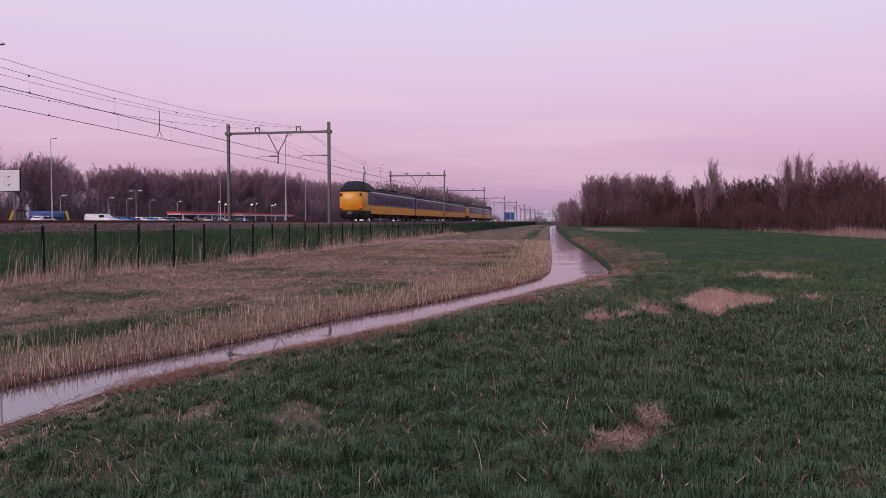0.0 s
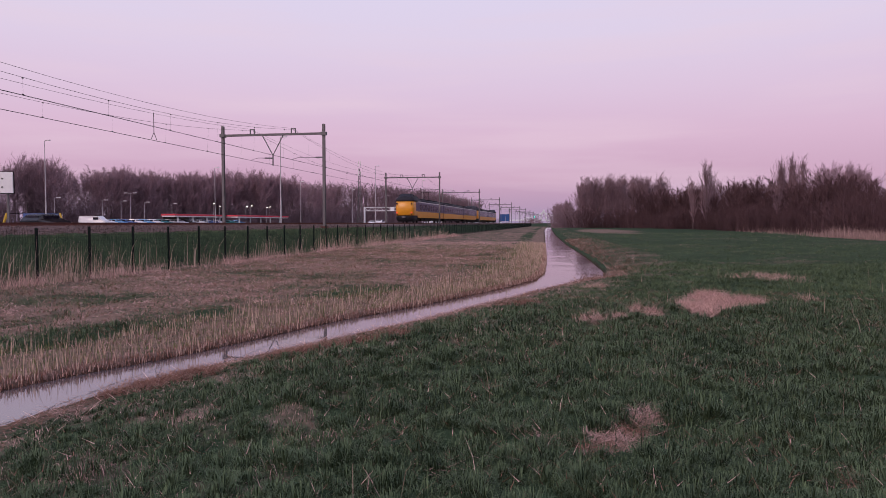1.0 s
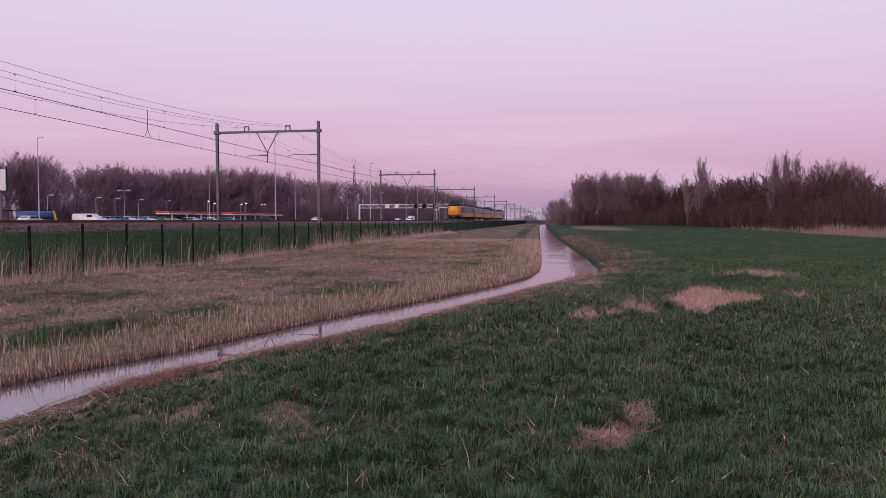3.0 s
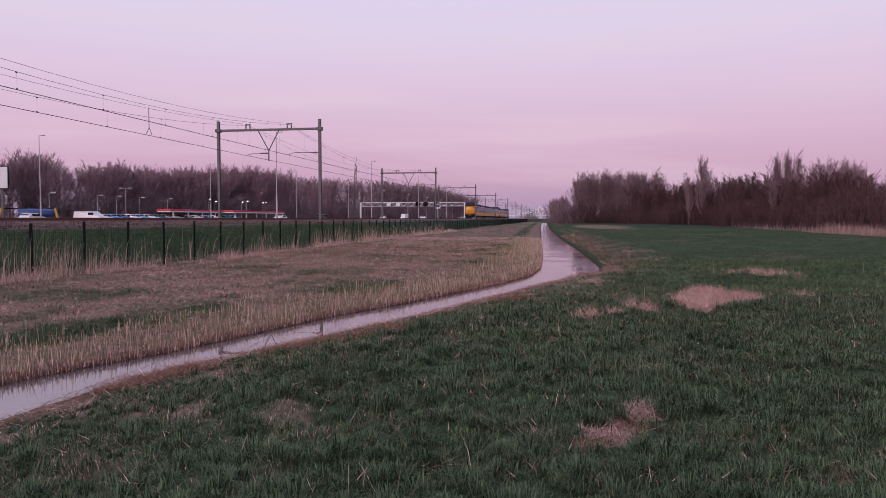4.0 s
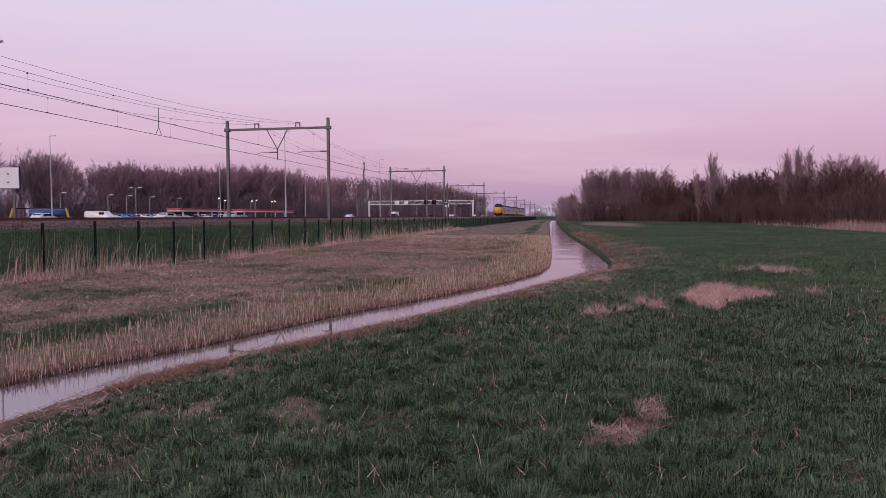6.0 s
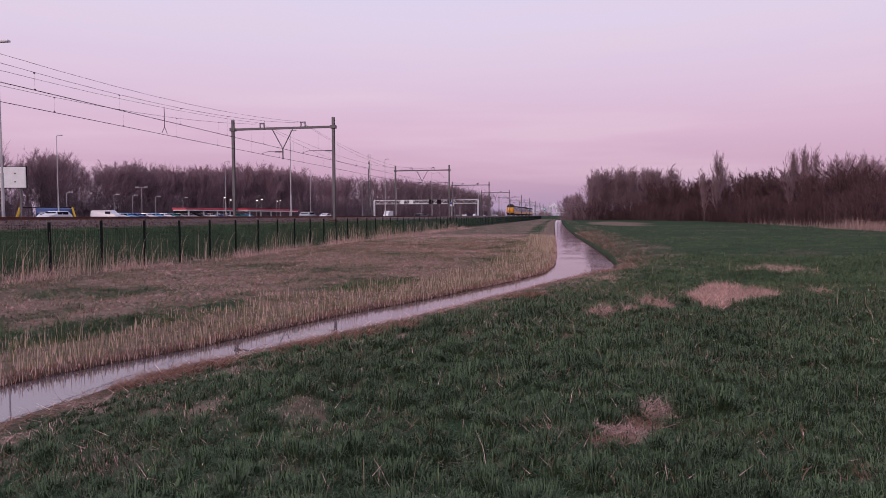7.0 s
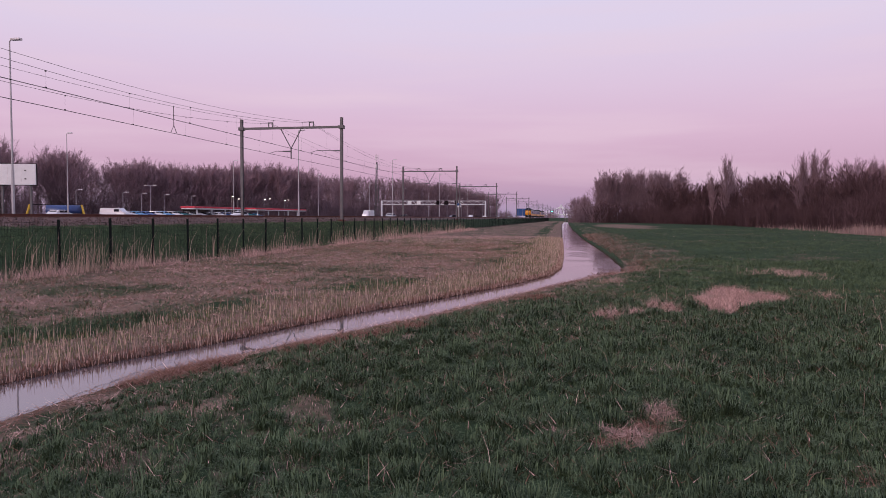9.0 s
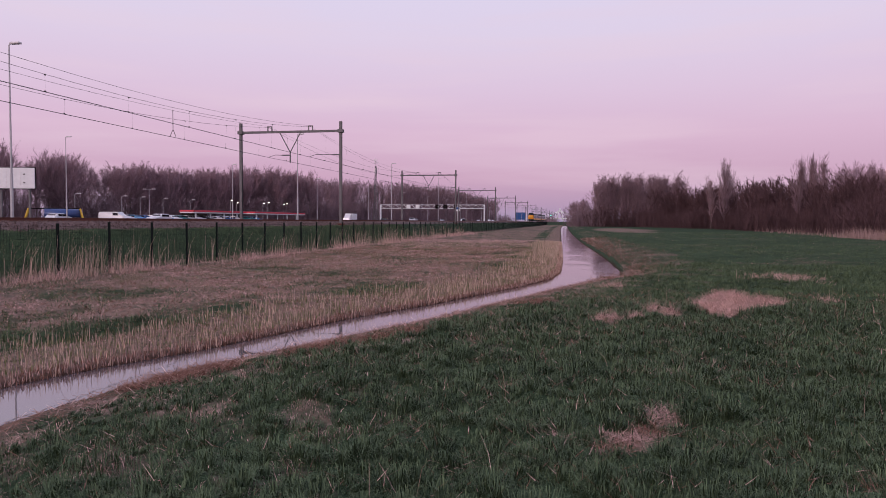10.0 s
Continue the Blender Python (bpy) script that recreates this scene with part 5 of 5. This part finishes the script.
def build_signs():
    z = MOTORWAY_Z
    # back of a large road sign
    s = empty("road_sign", pose(-46.8, 51, z, 0, 0, 12), "large motorway sign seen from its pale grey back", "road sign")
    part("panel", boxed(-1.75, 1.75, -0.06, 0.06, 3.2, 4.95, bevel=0.02), WHITE, s)
    part("backing_frame", boxed(-1.8, 1.8, 0.061, 0.12, 3.15, 5.0), UNDER, s)
    for x in (-1.2, 1.2):
        part("post", boxed(x - 0.07, x + 0.07, 0.12, 0.26, -0.2, 4.9), STEEL, s)
    for x in (-0.6, 0.55):
        part("panel_seam", boxed(x - 0.015, x + 0.015, -0.068, -0.058, 3.25, 4.9), PALE, s)
    for x, zz in ((0.9, 4.4), (0.9, 3.7), (-0.1, 4.4), (-0.1, 3.7)):
        part("clamp", boxed(x - 0.07, x + 0.07, -0.1, -0.058, zz - 0.05, zz + 0.05), STEEL, s)
    # lattice signal gantry across the motorway
    g = empty("signal_gantry", pose(0, 254, z), "white lattice gantry with lane signals over the motorway", "signal gantry")
    x0, x1 = -73.0, -33.5
    for x in (x0, x1):
        for dy in (-0.4, 0.4):
            part("leg", bar((x, dy, -0.2), (x, dy, 6.6), 0.26, 0.22, n=8), WHITE, g)
    for zz in (5.3, 6.6):
        for dy in (-0.5, 0.5):
            part("chord", bar((x0, dy, zz), (x1, dy, zz), 0.11, n=6), WHITE, g)
    n = 26
    for i in range(n):
        a, b = x0 + (x1 - x0) * i / n, x0 + (x1 - x0) * (i + 1) / n
        up = i % 2
        part("diagonal", bar((a, -0.5, 5.3 if up else 6.6), (b, -0.5, 6.6 if up else 5.3), 0.07, n=5), WHITE, g)
    for x, m in ((-62, WHITE), (-58.5, WHITE), (-51, UNDER), (-48, UNDER), (-44, UNDER)):
        part("lane_signal", boxed(x - 0.75, x + 0.75, -0.9, -0.6, 5.2, 6.7, bevel=0.05), m, g)
    # small blue and white sign on its own post
    p = empty("traffic_sign", pose(-34, 198.5, z), "blue and white square traffic sign on a grey post", "traffic sign")
    part("post", bar((0, 0, -0.2), (0, 0, 5.6), 0.09, 0.07, n=8), ZINC, p)
    part("panel", boxed(-0.75, 0.75, -0.08, -0.03, 3.5, 4.75, bevel=0.02), WHITE, p, "white lower panel")
    part("symbol_panel", boxed(-0.6, 0.6, -0.11, -0.084, 4.0, 4.65, bevel=0.01), PAINTS[2], p, "blue upper field")
    # telecom mast
    t = empty("lattice_mast", pose(-75.5, 255.7, z), "slender grey lattice telecom mast with antennas", "telecom mast")
    for i in range(3):
        a = 2.094 * i
        part("leg", bar((1.1 * math.cos(a), 1.1 * math.sin(a), 0), (0.25 * math.cos(a), 0.25 * math.sin(a), 21.5), 0.12, 0.08), STEEL, t)
    for k in range(13):
        r0, r1 = 1.1 - 0.85 * k / 13, 1.1 - 0.85 * (k + 1) / 13
        br = bmesh.new()
        for i in range(3):
            a, b = 2.094 * i, 2.094 * (i + 1)
            tube(br, (r0 * math.cos(a), r0 * math.sin(a), 21.5 * k / 13), (r1 * math.cos(b), r1 * math.sin(b), 21.5 * (k + 1) / 13), 0.055, n=4)
        part("bracing", br, STEEL, t)
    for k, zz in enumerate((18.6, 18.6, 18.6, 22.2, 22.2, 22.2)):
        a = 2.094 * k + 0.4
        part("antenna", boxed(0.5 * math.cos(a) - 0.13, 0.5 * math.cos(a) + 0.13, 0.5 * math.sin(a) - 0.1, 0.5 * math.sin(a) + 0.1, zz, zz + 2.0, bevel=0.03), PALE, t)
    # far blue direction sign
    d = empty("direction_sign", pose(-41, 515, z), "far blue motorway direction sign", "road sign")
    part("panel", boxed(-3.8, 3.8, -0.1, 0.1, 1.9, 7.2), PAINTS[2], d)
    for x in (-3, 3):
        part("post", boxed(x - 0.12, x + 0.12, 0.1, 0.3, -0.3, 7.2), STEEL, d)
    # railway signal showing green
    sg = empty("railway_signal", pose(-20.2, 548, 1.3), "railway signal post showing a green light", "railway signal")
    part("post", bar((0, 0, 0), (0, 0, 4.6), 0.09, n=8), ZINC, sg)
    part("signal_head", boxed(-0.4, 0.4, -0.15, 0.15, 4.2, 5.9, bevel=0.08), UNDER, sg)
    part("hood", boxed(-0.3, 0.3, -0.45, -0.15, 5.5, 5.6), UNDER, sg)
    part("green_light", bar((0, -0.16, 5.15), (0, -0.22, 5.15), 0.32, n=16), glow("green_signal_lens", (0.1, 1.0, 0.7), 5.0), sg)
    # far white cable-stayed bridge
    b = empty("far_bridge", pose(-34, 1500, 0), "far white cable-stayed bridge in the haze", "bridge")
    part("deck", boxed(-90, 60, -4, 4, 7, 9), WHITE, b)
    for s in (-1, 1):
        part("pylon_leg", bar((s * 9 - 2, 0, 0), (-2, 0, 30), 1.3, 0.9), WHITE, b)
    for k in range(4):
        for s in (-1, 1):
            part("stay_cable", bar((-2, 0, 29 - 2 * k), (-2 + s * (14 + 12 * k), 0, 9), 0.35, n=4), WHITE, b)


build_motorway()
build_lamps()
vehicles = build_vehicles()
build_station()
build_signs()

TRAIN_ROWS = [(0.0, 71.5), (2.5, 141.6), (5.0, 209.5), (7.5, 279.0), (10.0, 349.5)]


def motions():
    walk(train, [(t, pose(TRACK_NEAR, y, RAIL_TOP)) for t, y in TRAIN_ROWS])
    for ob, lane, face, y, v in vehicles:
        walk(ob, [(t, pose(lane, y + v * t, MOTORWAY_Z + 0.035, 0, 0, face)) for t in (0.0, 5.0, 10.0)])


motions()
